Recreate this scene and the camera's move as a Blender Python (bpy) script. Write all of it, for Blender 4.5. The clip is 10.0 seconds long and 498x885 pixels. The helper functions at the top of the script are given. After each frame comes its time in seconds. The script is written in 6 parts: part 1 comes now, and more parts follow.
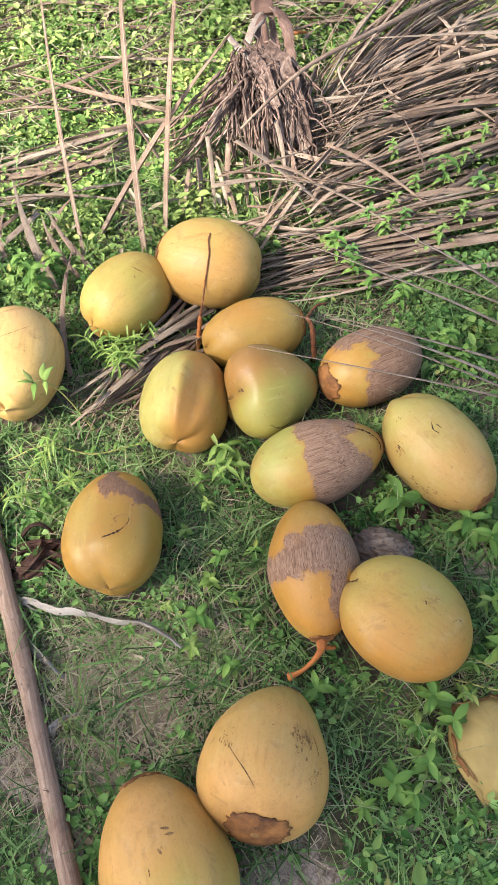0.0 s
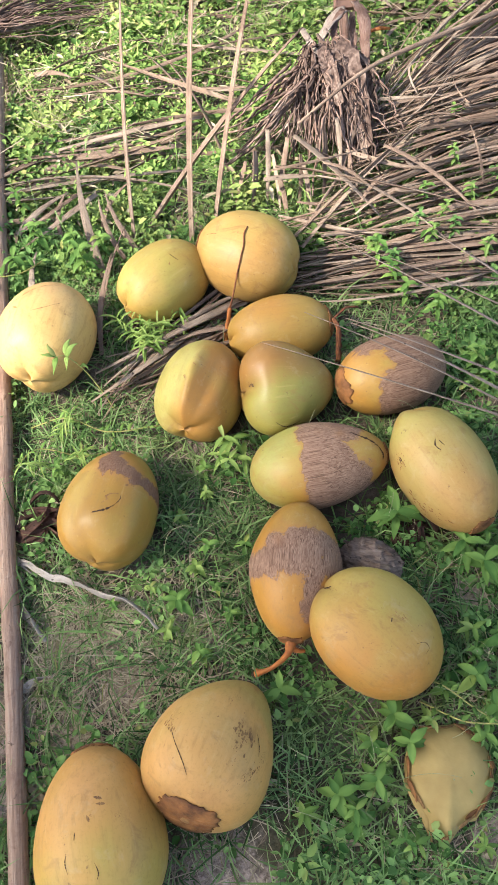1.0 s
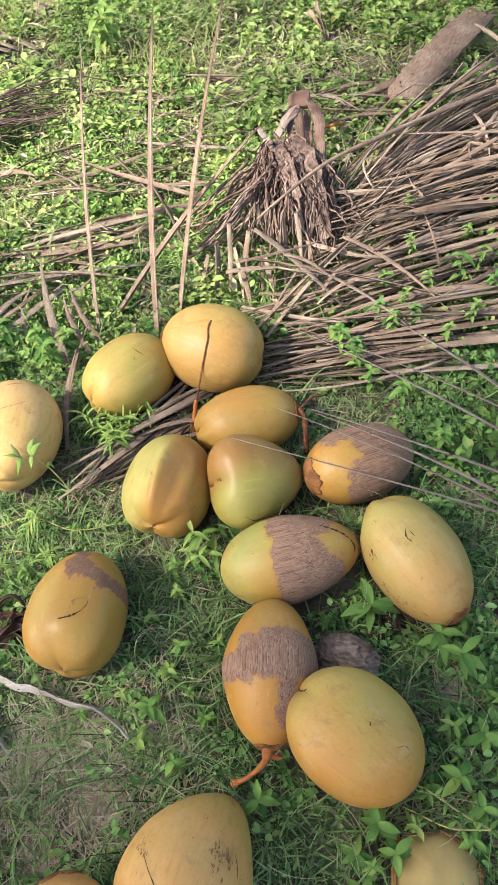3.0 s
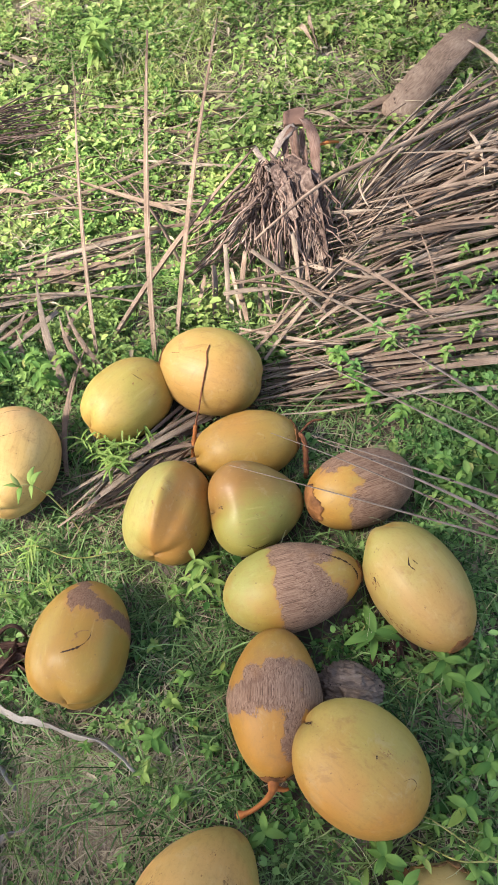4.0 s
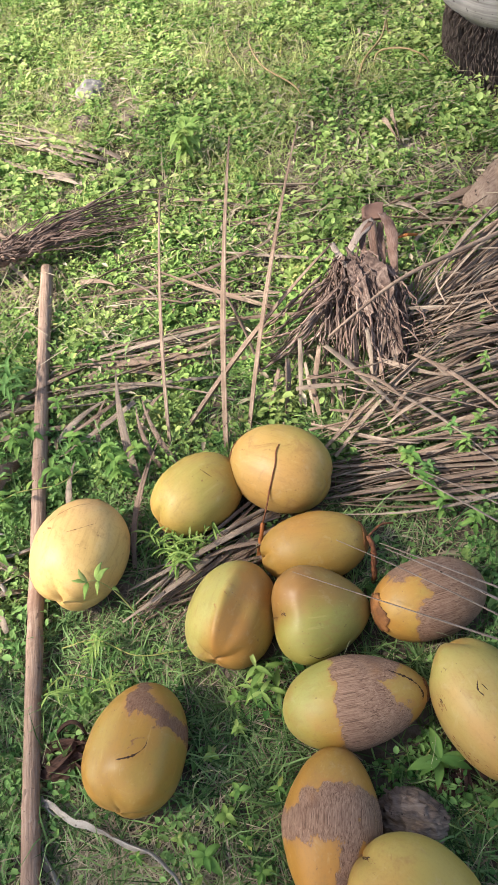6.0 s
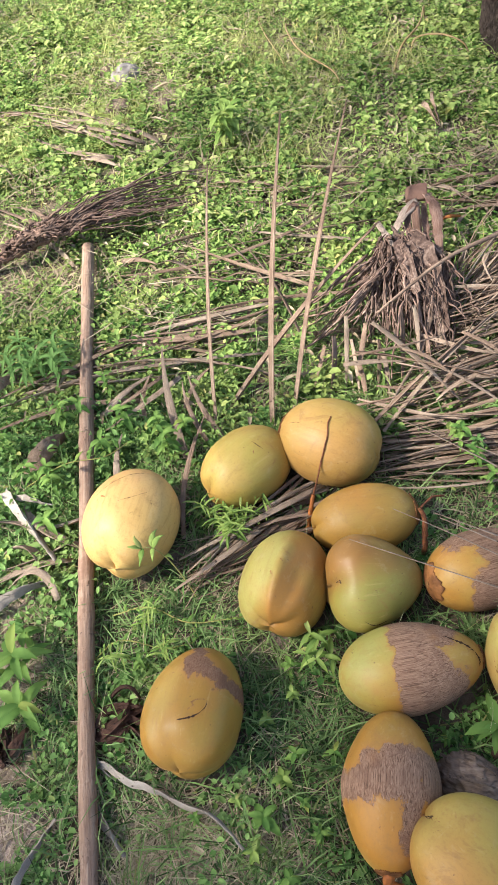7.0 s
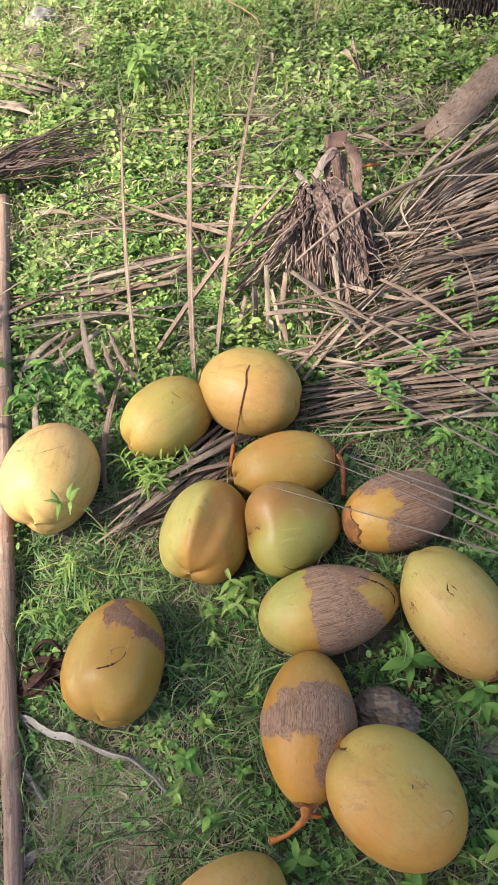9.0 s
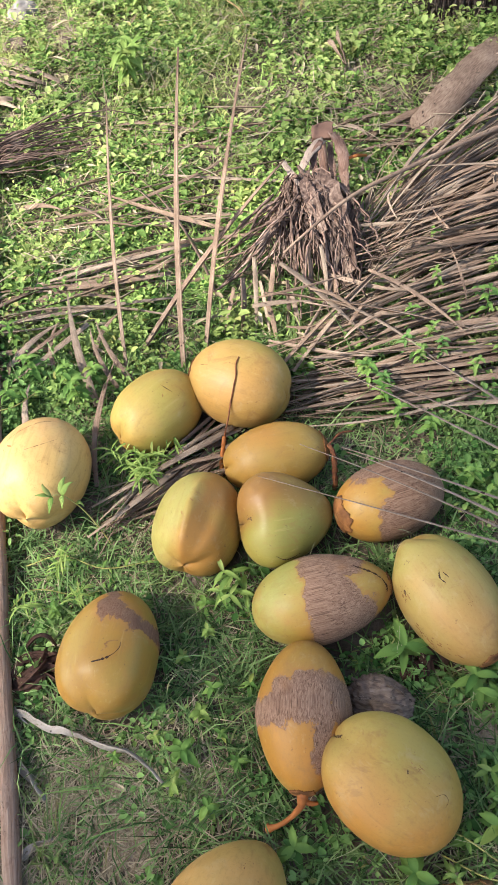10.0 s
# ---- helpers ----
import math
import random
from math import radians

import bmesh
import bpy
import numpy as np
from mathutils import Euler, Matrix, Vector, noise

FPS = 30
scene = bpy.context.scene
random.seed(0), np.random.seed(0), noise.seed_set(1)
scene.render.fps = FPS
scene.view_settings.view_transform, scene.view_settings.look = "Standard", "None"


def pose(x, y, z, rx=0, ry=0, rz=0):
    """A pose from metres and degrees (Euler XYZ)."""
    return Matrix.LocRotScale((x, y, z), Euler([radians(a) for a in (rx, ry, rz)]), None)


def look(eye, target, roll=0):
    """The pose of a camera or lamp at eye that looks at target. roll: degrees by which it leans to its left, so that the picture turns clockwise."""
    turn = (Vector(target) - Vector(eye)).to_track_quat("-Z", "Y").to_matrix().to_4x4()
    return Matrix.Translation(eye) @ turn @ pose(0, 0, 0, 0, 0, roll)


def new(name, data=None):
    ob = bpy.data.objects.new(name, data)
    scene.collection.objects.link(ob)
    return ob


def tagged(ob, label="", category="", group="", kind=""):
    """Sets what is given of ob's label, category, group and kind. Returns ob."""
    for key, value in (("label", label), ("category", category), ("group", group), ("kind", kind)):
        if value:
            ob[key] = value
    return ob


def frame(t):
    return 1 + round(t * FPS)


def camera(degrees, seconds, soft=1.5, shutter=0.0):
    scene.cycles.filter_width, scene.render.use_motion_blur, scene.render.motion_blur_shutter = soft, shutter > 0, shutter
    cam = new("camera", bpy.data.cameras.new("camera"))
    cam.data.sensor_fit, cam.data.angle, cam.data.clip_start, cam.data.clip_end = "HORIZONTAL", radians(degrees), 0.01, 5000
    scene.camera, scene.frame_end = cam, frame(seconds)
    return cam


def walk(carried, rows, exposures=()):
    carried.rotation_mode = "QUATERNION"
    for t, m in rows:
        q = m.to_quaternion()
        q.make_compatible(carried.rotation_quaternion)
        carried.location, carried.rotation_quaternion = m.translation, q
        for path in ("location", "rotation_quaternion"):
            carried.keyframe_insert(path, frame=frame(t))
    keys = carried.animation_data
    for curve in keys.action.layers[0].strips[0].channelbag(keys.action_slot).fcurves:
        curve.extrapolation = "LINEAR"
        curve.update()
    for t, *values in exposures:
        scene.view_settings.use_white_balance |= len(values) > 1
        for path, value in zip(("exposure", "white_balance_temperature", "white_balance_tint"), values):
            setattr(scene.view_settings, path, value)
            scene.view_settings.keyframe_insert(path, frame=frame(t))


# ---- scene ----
# camera and its way: seconds, eye, target, roll
PATH = [
    (0, (-0.023, -0.246, 1.274), (-0.062, 0.697, -0.49), -5.7),
    (0.5, (0.142, -0.242, 1.254), (-0.117, 0.658, -0.512), -13.0),
    (1, (0.155, -0.236, 1.271), (-0.158, 0.674, -0.483), -13.8),
    (1.5, (0.14, -0.249, 1.264), (-0.208, 0.674, -0.476), -14.9),
    (2, (0.151, -0.231, 1.257), (-0.183, 0.745, -0.457), -14.8),
    (2.5, (0.166, -0.197, 1.277), (-0.104, 0.852, -0.404), -12.5),
    (2.7, (0.164, -0.19, 1.281), (-0.09, 0.877, -0.391), -11.0),
    (3.8, (0.174, -0.166, 1.294), (-0.093, 0.887, -0.385), -11.7),
    (4, (0.147, -0.143, 1.31), (-0.085, 0.92, -0.368), -10.6),
    (4.5, (0.1, -0.128, 1.326), (-0.095, 0.973, -0.332), -8.4),
    (5, (0.163, -0.111, 1.332), (-0.164, 1.015, -0.289), -12.1),
    (5.5, (0.204, -0.079, 1.323), (-0.214, 1.065, -0.263), -15.0),
    (6, (0.178, -0.065, 1.348), (-0.273, 1.094, -0.219), -16.3),
    (6.2, (0.163, -0.077, 1.346), (-0.311, 1.088, -0.208), -17.4),
    (7.3, (0.081, -0.144, 1.336), (-0.379, 1.008, -0.233), -15.5),
    (7.5, (0.096, -0.151, 1.329), (-0.375, 1.002, -0.235), -15.9),
    (8, (0.116, -0.146, 1.319), (-0.317, 0.967, -0.285), -15.4),
    (8.5, (0.113, -0.145, 1.319), (-0.248, 0.953, -0.313), -13.8),
    (9, (0.141, -0.142, 1.312), (-0.181, 0.956, -0.329), -12.9),
    (9.5, (0.144, -0.144, 1.308), (-0.164, 0.948, -0.339), -12.8),
    (10, (0.139, -0.148, 1.311), (-0.156, 0.94, -0.341), -12.8),
]
cam = camera(36.0, 10.0, soft=1.0)
walk(cam, [(t, look(eye, target, roll)) for t, eye, target, roll in PATH], [(0.0, 1.55), (2.0, 1.51), (3.0, 1.45), (4.5, 1.38), (5.5, 1.23), (7.5, 1.18), (8.5, 1.15), (9.2, 1.29), (10.0, 1.34)])

# ---- daylight ----
SUN = Vector((-0.85, -0.40, 1.05)).normalized()
world = bpy.data.worlds.new("world")
scene.world = world
world.use_nodes = True
wn = world.node_tree.nodes
sky = wn.new("ShaderNodeTexSky")
sky.sky_type, sky.sun_disc = "NISHITA", False
sky.sun_elevation = math.asin(SUN.z)
sky.sun_rotation = math.atan2(SUN.x, SUN.y)
sky.air_density, sky.dust_density, sky.ozone_density = 1.0, 2.5, 1.0
wn["Background"].inputs["Strength"].default_value = 0.15
world.node_tree.links.new(sky.outputs[0], wn["Background"].inputs["Color"])
lamp = bpy.data.lights.new("sun", "SUN")
lamp.energy, lamp.angle, lamp.color = 4.65, radians(2.2), (1.0, 0.965, 0.885)
sun = new("sun", lamp)
sun.matrix_world = look(SUN * 30, (0, 0, 0))


# ---- materials ----
class Mat:
    """A node material with short ways to add nodes."""

    def __init__(self, name, roughness=0.6, specular=0.4):
        self.m = bpy.data.materials.new(name)
        self.m.use_nodes = True
        self.n, self.l = self.m.node_tree.nodes, self.m.node_tree.links
        self.b = self.n["Principled BSDF"]
        self.b.inputs["Roughness"].default_value = roughness
        self.b.inputs["Specular IOR Level"].default_value = specular
        self.tc = self.n.new("ShaderNodeTexCoord")

    def link(self, a, b):
        self.l.new(a, b)

    def coords(self, kind="Object", scale=(1, 1, 1)):
        mp = self.n.new("ShaderNodeMapping")
        mp.inputs["Scale"].default_value = scale
        self.link(self.tc.outputs[kind], mp.inputs["Vector"])
        return mp.outputs["Vector"]

    def noise(self, scale, detail=4, vec=None, rough=0.55, distort=0.0):
        t = self.n.new("ShaderNodeTexNoise")
        t.inputs["Scale"].default_value, t.inputs["Detail"].default_value = scale, detail
        t.inputs["Roughness"].default_value, t.inputs["Distortion"].default_value = rough, distort
        self.link(vec or self.tc.outputs["Object"], t.inputs["Vector"])
        return t.outputs["Fac"]

    def ramp(self, fac, stops):
        r = self.n.new("ShaderNodeValToRGB")
        e = r.color_ramp.elements
        while len(e) < len(stops):
            e.new(0.5)
        for k, (p, c) in enumerate(stops):
            e[k].position = p
            e[k].color = (*c, 1) if len(c) == 3 else c
        self.link(fac, r.inputs["Fac"])
        return r.outputs["Color"]

    def step(self, fac, lo, hi):
        r = self.n.new("ShaderNodeMapRange")
        r.interpolation_type = "SMOOTHSTEP"
        r.inputs["From Min"].default_value, r.inputs["From Max"].default_value = lo, hi
        self.link(fac, r.inputs["Value"])
        return r.outputs["Result"]

    def mix(self, fac, a, b, mode="MIX"):
        x = self.n.new("ShaderNodeMix")
        x.data_type, x.blend_type = "RGBA", mode
        for value, socket in ((fac, x.inputs[0]), (a, x.inputs[6]), (b, x.inputs[7])):
            if isinstance(value, (int, float)):
                socket.default_value = value
            elif isinstance(value, tuple):
                socket.default_value = (*value, 1)
            else:
                self.link(value, socket)
        return x.outputs[2]

    def math(self, op, a, b=0.0):
        x = self.n.new("ShaderNodeMath")
        x.operation = op
        for k, value in enumerate((a, b)):
            if isinstance(value, (int, float)):
                x.inputs[k].default_value = value
            else:
                self.link(value, x.inputs[k])
        return x.outputs[0]

    def xyz(self, vec=None):
        s = self.n.new("ShaderNodeSeparateXYZ")
        self.link(vec or self.tc.outputs["Object"], s.inputs[0])
        return s.outputs

    def random(self):
        return self.n.new("ShaderNodeObjectInfo").outputs["Random"]

    def island(self):
        return self.n.new("ShaderNodeNewGeometry").outputs["Random Per Island"]

    def color(self, c):
        self.link(c, self.b.inputs["Base Color"])

    def bump(self, height, strength=0.4, distance=0.002):
        x = self.n.new("ShaderNodeBump")
        x.inputs["Strength"].default_value, x.inputs["Distance"].default_value = strength, distance
        self.link(height, x.inputs["Height"])
        self.link(x.outputs[0], self.b.inputs["Normal"])

    def rough(self, value):
        self.link(value, self.b.inputs["Roughness"])

    def leafy(self, amount):
        """Lets some light through a leaf."""
        tr = self.n.new("ShaderNodeBsdfTranslucent")
        mx = self.n.new("ShaderNodeMixShader")
        mx.inputs[0].default_value = amount
        src = self.b.inputs["Base Color"].links[0].from_socket
        self.link(src, tr.inputs["Color"])
        self.link(self.b.outputs[0], mx.inputs[1])
        self.link(tr.outputs[0], mx.inputs[2])
        self.link(mx.outputs[0], self.n["Material Output"].inputs["Surface"])


# bare spots: x, y, radius
BARE = ((-0.22, -0.04, 0.048), (-0.34, 0.01, 0.032), (-0.02, -0.32, 0.10), (-0.42, -0.12, 0.055), (0.335, 0.165, 0.035), (0.28, 0.96, 0.05), (0.05, 0.27, 0.03), (-0.31, -0.13, 0.035), (0.37, -0.2, 0.05), (-0.36, -0.22, 0.05), (-0.58, 0.02, 0.06), (-0.62, 0.14, 0.05), (-0.67, 0.30, 0.08), (-0.72, 0.42, 0.05), (-0.66, 0.07, 0.06), (0.10, 2.02, 0.06), (-0.88, 2.42, 0.09), (-0.62, 2.62, 0.07))


def soil_material():
    """Dark crumbly earth under the grass, darkened further for the shade between blades; paler and pinkish where it
    lies bare and dry.
    """
    m = Mat("soil", 0.95, 0.15)
    big, mid, fine = m.noise(1.7, 3), m.noise(9, 5), m.noise(160, 4)
    c = m.ramp(mid, [(0.3, (0.036, 0.026, 0.019)), (0.48, (0.090, 0.064, 0.046)), (0.66, (0.24, 0.18, 0.14))])
    green = m.mix(m.noise(60, 4), (0.034, 0.042, 0.015), (0.12, 0.10, 0.05))
    c = m.mix(m.math("MULTIPLY", m.step(big, 0.50, 0.66), 0.7), c, green)
    x, y, z = m.xyz()
    dry = None
    for bx, by, r in BARE:
        dx, dy = m.math("SUBTRACT", x, bx), m.math("SUBTRACT", y, by)
        one = m.math("SUBTRACT", 1.0, m.math("DIVIDE", m.math("ADD", m.math("MULTIPLY", dx, dx), m.math("MULTIPLY", dy, dy)), r * r))
        dry = one if dry is None else m.math("MAXIMUM", dry, one)
    dry = m.step(m.math("ADD", dry, m.math("MULTIPLY", m.math("SUBTRACT", m.noise(26, 4), 0.5), 2.2)), -0.1, 0.7)
    away = m.math("ADD", m.math("MULTIPLY", x, x), m.math("MULTIPLY", m.math("SUBTRACT", y, 1.0), m.math("SUBTRACT", y, 1.0)))
    sward = m.ramp(m.noise(30, 6, rough=0.7), [(0.3, (0.035, 0.055, 0.016)), (0.5, (0.105, 0.135, 0.042)), (0.7, (0.23, 0.235, 0.095))])
    c = m.mix(m.math("MULTIPLY", m.step(m.math("ADD", away, m.math("MULTIPLY", m.noise(1.1, 4), 3.0)), 2.8, 6.0), 0.85), c, sward)
    c = m.mix(dry, c, m.ramp(m.noise(70, 6, rough=0.7), [(0.36, (0.24, 0.165, 0.125)), (0.52, (0.46, 0.345, 0.275)), (0.68, (0.66, 0.51, 0.42))]))
    c = m.mix(m.step(fine, 0.35, 0.75), m.mix(0.45, c, (0.05, 0.04, 0.03)), c)
    m.color(c)
    m.bump(m.math("ADD", m.math("MULTIPLY", fine, 0.5), mid), 0.9, 0.012)
    return m.m


def skin_material(name, tones, husk=(), seed=0.0, scars=0.6, tint=0.40, stain=0.0):
    """Coconut skin: two tones that drift along and across the nut; husk: boxes (x0, x1, y0, y1, z0, z1) in parts of its half sizes, where the skin is
    worn down to brown fibre; scars: how many small dark scuffs; tint: how green its patches are; stain: how far the bare
    fibre is stained reddish brown."""
    m = Mat(name, 0.5, 0.32)
    warm = [(t[0] * 0.88, t[1] * 0.91, t[2] * 1.0 + 0.002) for t in tones[:3]]
    geo = m.coords("Object", (1, 1, 1))
    x, y, z = m.xyz(geo)
    shift = m.n.new("ShaderNodeVectorMath")
    shift.operation = "ADD"
    m.link(geo, shift.inputs[0])
    shift.inputs[1].default_value = (seed, seed * 1.7, -seed)
    vec = shift.outputs[0]
    soft = m.noise(9, 3, vec, 0.5, 0.4)
    along = m.math("ADD", m.math("MULTIPLY", x, 4.0 * tones[3]), m.math("ADD", m.math("MULTIPLY", y, 4.0 * tones[4]), m.math("MULTIPLY", m.math("SUBTRACT", soft, 0.5), 1.5)))
    c = m.ramp(m.math("ADD", along, 0.5 if len(tones) < 7 else tones[6]), [(0.12, warm[0]), (0.5, warm[1]), (0.9, warm[2])])
    flush = m.noise(7, 3, vec, 0.55, 0.6)
    c = m.mix(m.math("MULTIPLY", m.step(flush, 0.45, 0.66), 0.45 if len(tones) < 6 else tones[5]), c, (0.40, 0.19, 0.042))
    c = m.mix(m.math("MULTIPLY", m.step(m.noise(6.5, 2, vec, 0.5, 0.3), 0.50, 0.70), tint), c, (0.335, 0.27, 0.065))
    lines = m.n.new("ShaderNodeMapping")
    lines.inputs["Scale"].default_value = (9, 130, 130)
    m.link(vec, lines.inputs["Vector"])
    grain = m.noise(1.0, 4, lines.outputs[0], 0.6, 0.2)
    c = m.mix(m.math("MULTIPLY", m.step(grain, 0.50, 0.72), 0.32), c, (0.26, 0.14, 0.04))
    c = m.mix(m.math("MULTIPLY", m.step(grain, 0.42, 0.25), 0.16), c, (0.62, 0.44, 0.20))
    fine = m.noise(240, 3, vec)
    c = m.mix(m.math("MULTIPLY", m.step(fine, 0.5, 0.72), 0.18), c, (0.20, 0.11, 0.03))
    ends = m.math("MULTIPLY", m.step(m.math("ABSOLUTE", x), 0.084, 0.112), m.step(m.noise(18, 4, vec, 0.6, 0.6), 0.40, 0.62))
    c = m.mix(m.math("MULTIPLY", ends, 0.6), c, (0.29, 0.14, 0.04))
    blotch = m.noise(26, 5, vec, 0.62, 0.8)
    c = m.mix(m.math("MULTIPLY", m.step(blotch, 0.57, 0.74), 0.50), c, (0.25, 0.13, 0.04))
    bruise = m.step(m.noise(11, 5, vec, 0.68, 1.2), 0.60, 0.70)
    c = m.mix(m.math("MULTIPLY", bruise, 0.42), c, (0.215, 0.105, 0.034))
    dust = m.step(m.noise(33, 4, vec, 0.7, 0.4), 0.55, 0.72)
    c = m.mix(m.math("MULTIPLY", dust, 0.16), c, (0.52, 0.42, 0.26))
    speck = m.step(m.noise(95, 4, vec, 0.65), 0.655, 0.73)
    c = m.mix(m.math("MULTIPLY", speck, 0.6), c, (0.12, 0.06, 0.025))
    stretch = m.n.new("ShaderNodeMapping")
    stretch.inputs["Scale"].default_value = (22, 95, 95)
    m.link(vec, stretch.inputs["Vector"])
    scratch = m.step(m.noise(1.0, 3, stretch.outputs[0], 0.6, 0.3), 0.80 - 0.07 * scars, 0.84 - 0.07 * scars)
    c = m.mix(m.math("MULTIPLY", scratch, 0.75), c, (0.10, 0.05, 0.025))
    gloss = m.math("ADD", m.math("ADD", 0.33, m.math("MULTIPLY", soft, 0.28)), m.math("MULTIPLY", dust, 0.10))
    height = m.math("ADD", m.math("MULTIPLY", blotch, 0.4), m.math("MULTIPLY", fine, 0.08))
    if husk:
        mask = None
        fray = m.n.new("ShaderNodeMapping")
        fray.inputs["Scale"].default_value = (10, 120, 120)
        m.link(vec, fray.inputs["Vector"])
        drift = m.math("MULTIPLY", m.math("SUBTRACT", m.noise(24, 4, vec, 0.65), 0.5), 0.055)
        torn = m.math("ADD", drift, m.math("MULTIPLY", m.math("SUBTRACT", m.noise(1.0, 2, fray.outputs[0], 0.5), 0.5), 0.014))
        for x0, x1, y0, y1, z0, z1 in husk:
            one = None
            for v, lo, hi, wob in ((x, x0, x1, torn), (y, y0, y1, drift), (z, z0, z1, drift)):
                a = m.step(m.math("ADD", v, wob), lo - 0.014, lo + 0.014)
                b = m.math("SUBTRACT", 1.0, m.step(m.math("ADD", v, wob), hi - 0.014, hi + 0.014))
                ab = m.math("MULTIPLY", a, b)
                one = ab if one is None else m.math("MULTIPLY", one, ab)
            mask = one if mask is None else m.math("MAXIMUM", mask, one)
        near_edge = m.math("MULTIPLY", m.step(m.math("ADD", mask, m.math("MULTIPLY", m.math("SUBTRACT", m.noise(38, 4, vec, 0.65), 0.5), 0.9)), 0.0, 0.40), 0.6)
        c = m.mix(near_edge, c, (0.34, 0.155, 0.040))
        fib = m.n.new("ShaderNodeMapping")
        fib.inputs["Scale"].default_value = (9, 480, 480)
        m.link(vec, fib.inputs["Vector"])
        strand = m.noise(1.0, 3, fib.outputs[0], 0.55, 1.6)
        rag = m.math("ADD", m.math("MULTIPLY", m.math("SUBTRACT", m.noise(60, 4, vec, 0.65), 0.5), 1.1), m.math("MULTIPLY", m.math("SUBTRACT", strand, 0.5), 0.7))
        mask = m.step(m.math("ADD", mask, rag), 0.38, 0.58)
        hc = m.ramp(strand, [(0.32, (0.095, 0.048, 0.028)), (0.48, (0.245, 0.140, 0.086)), (0.70, (0.385, 0.240, 0.155))])
        hc = m.mix(m.math("MULTIPLY", m.step(m.noise(22, 4, vec, 0.65, 0.5), 0.52, 0.70), 0.7), hc, (0.17, 0.092, 0.058))
        hc = m.mix(m.math("MULTIPLY", m.step(m.noise(14, 3, vec), 0.56, 0.75), 0.6), hc, (0.33, 0.165, 0.070))
        hc = m.mix(stain, hc, (0.115, 0.046, 0.020))
        edge = m.math("MULTIPLY", mask, m.math("SUBTRACT", 1.0, mask))
        c = m.mix(mask, c, hc)
        c = m.mix(m.math("MULTIPLY", edge, 1.4), c, (0.13, 0.06, 0.026))
        gloss = m.math("ADD", gloss, m.math("MULTIPLY", mask, 0.45))
        height = m.math("ADD", height, m.math("MULTIPLY", mask, m.math("SUBTRACT", m.math("MULTIPLY", strand, 2.2), 1.6)))
    m.color(c)
    m.rough(gloss)
    m.bump(height, 0.55, 0.0014)
    return m.m


def fibre_material(name, dark, mid, light, along=(6, 60), rough=0.85, per="object", bump=0.5):
    """Dry leaf or wood, streaked along its length by the UV map."""
    m = Mat(name, rough, 0.2)
    streak = m.noise(1.0, 4, m.coords("UV", (along[0], along[1], 1)), 0.6, 0.3)
    blot = m.noise(14, 4)
    c = m.ramp(m.math("ADD", m.math("MULTIPLY", streak, 0.65), m.math("MULTIPLY", blot, 0.35)), [(0.33, dark), (0.5, mid), (0.68, light)])
    r = m.random() if per == "object" else m.island()
    c = m.mix(m.math("MULTIPLY", r, 0.55), c, m.mix(0.5, c, dark), "MIX")
    c = m.mix(m.step(m.noise(70, 3), 0.66, 0.72), c, tuple(v * 0.55 for v in dark))
    m.color(c)
    m.bump(streak, bump, 0.0015)
    return m.m


def leaf_material(name, low, high, dry=(0.30, 0.26, 0.06), dry_share=0.05, through_light=0.35, per="island"):
    m = Mat(name, 0.62, 0.10)
    r = m.island() if per == "island" else m.random()
    c = m.ramp(r, [(0.0, low), (1 - dry_share * 2, high), (1 - dry_share, high), (1.0, dry)])
    c = m.mix(m.math("MULTIPLY", m.noise(120, 3), 0.4), c, m.mix(0.5, c, low))
    c = m.mix(m.step(m.noise(2.4, 3), 0.38, 0.60), m.mix(0.4, c, low), c)
    c = m.mix(m.math("MULTIPLY", m.step(m.noise(6.5, 3), 0.50, 0.68), 0.45), c, m.mix(0.5, c, dry))
    m.color(c)
    m.leafy(through_light)
    return m.m


def plain(name, base, other, scale=40, rough=0.8, bump=0.4):
    m = Mat(name, rough, 0.25)
    m.color(m.ramp(m.noise(scale, 5), [(0.3, base), (0.7, other)]))
    m.bump(m.noise(scale * 3, 4), bump, 0.002)
    return m.m


def pole_material():
    """A peeled pole: long pale and brown streaks, dark nicks and scraps of bark."""
    m = Mat("pole_bark", 0.8, 0.25)
    streak = m.noise(1.0, 5, m.coords("UV", (3.0, 9, 1)), 0.65, 0.5)
    c = m.ramp(streak, [(0.30, (0.20, 0.122, 0.082)), (0.5, (0.315, 0.205, 0.143)), (0.72, (0.41, 0.295, 0.215))])
    c = m.mix(m.math("MULTIPLY", m.step(m.noise(11, 4, rough=0.65), 0.52, 0.66), 0.55), c, (0.19, 0.10, 0.066))
    c = m.mix(m.math("MULTIPLY", m.step(m.noise(38, 5, rough=0.7, distort=0.5), 0.52, 0.68), 0.5), c, (0.17, 0.090, 0.058))
    c = m.mix(m.math("MULTIPLY", m.step(m.noise(55, 4, rough=0.7), 0.60, 0.72), 0.5), c, (0.40, 0.30, 0.23))
    nick = m.step(m.noise(62, 4, rough=0.75, distort=1.5), 0.64, 0.69)
    c = m.mix(m.math("MULTIPLY", nick, 0.8), c, (0.05, 0.030, 0.022))
    c = m.mix(m.math("MULTIPLY", m.noise(170, 3), 0.3), c, (0.16, 0.10, 0.07))
    m.color(c)
    m.bump(m.math("SUBTRACT", streak, nick), 0.8, 0.003)
    return m.m


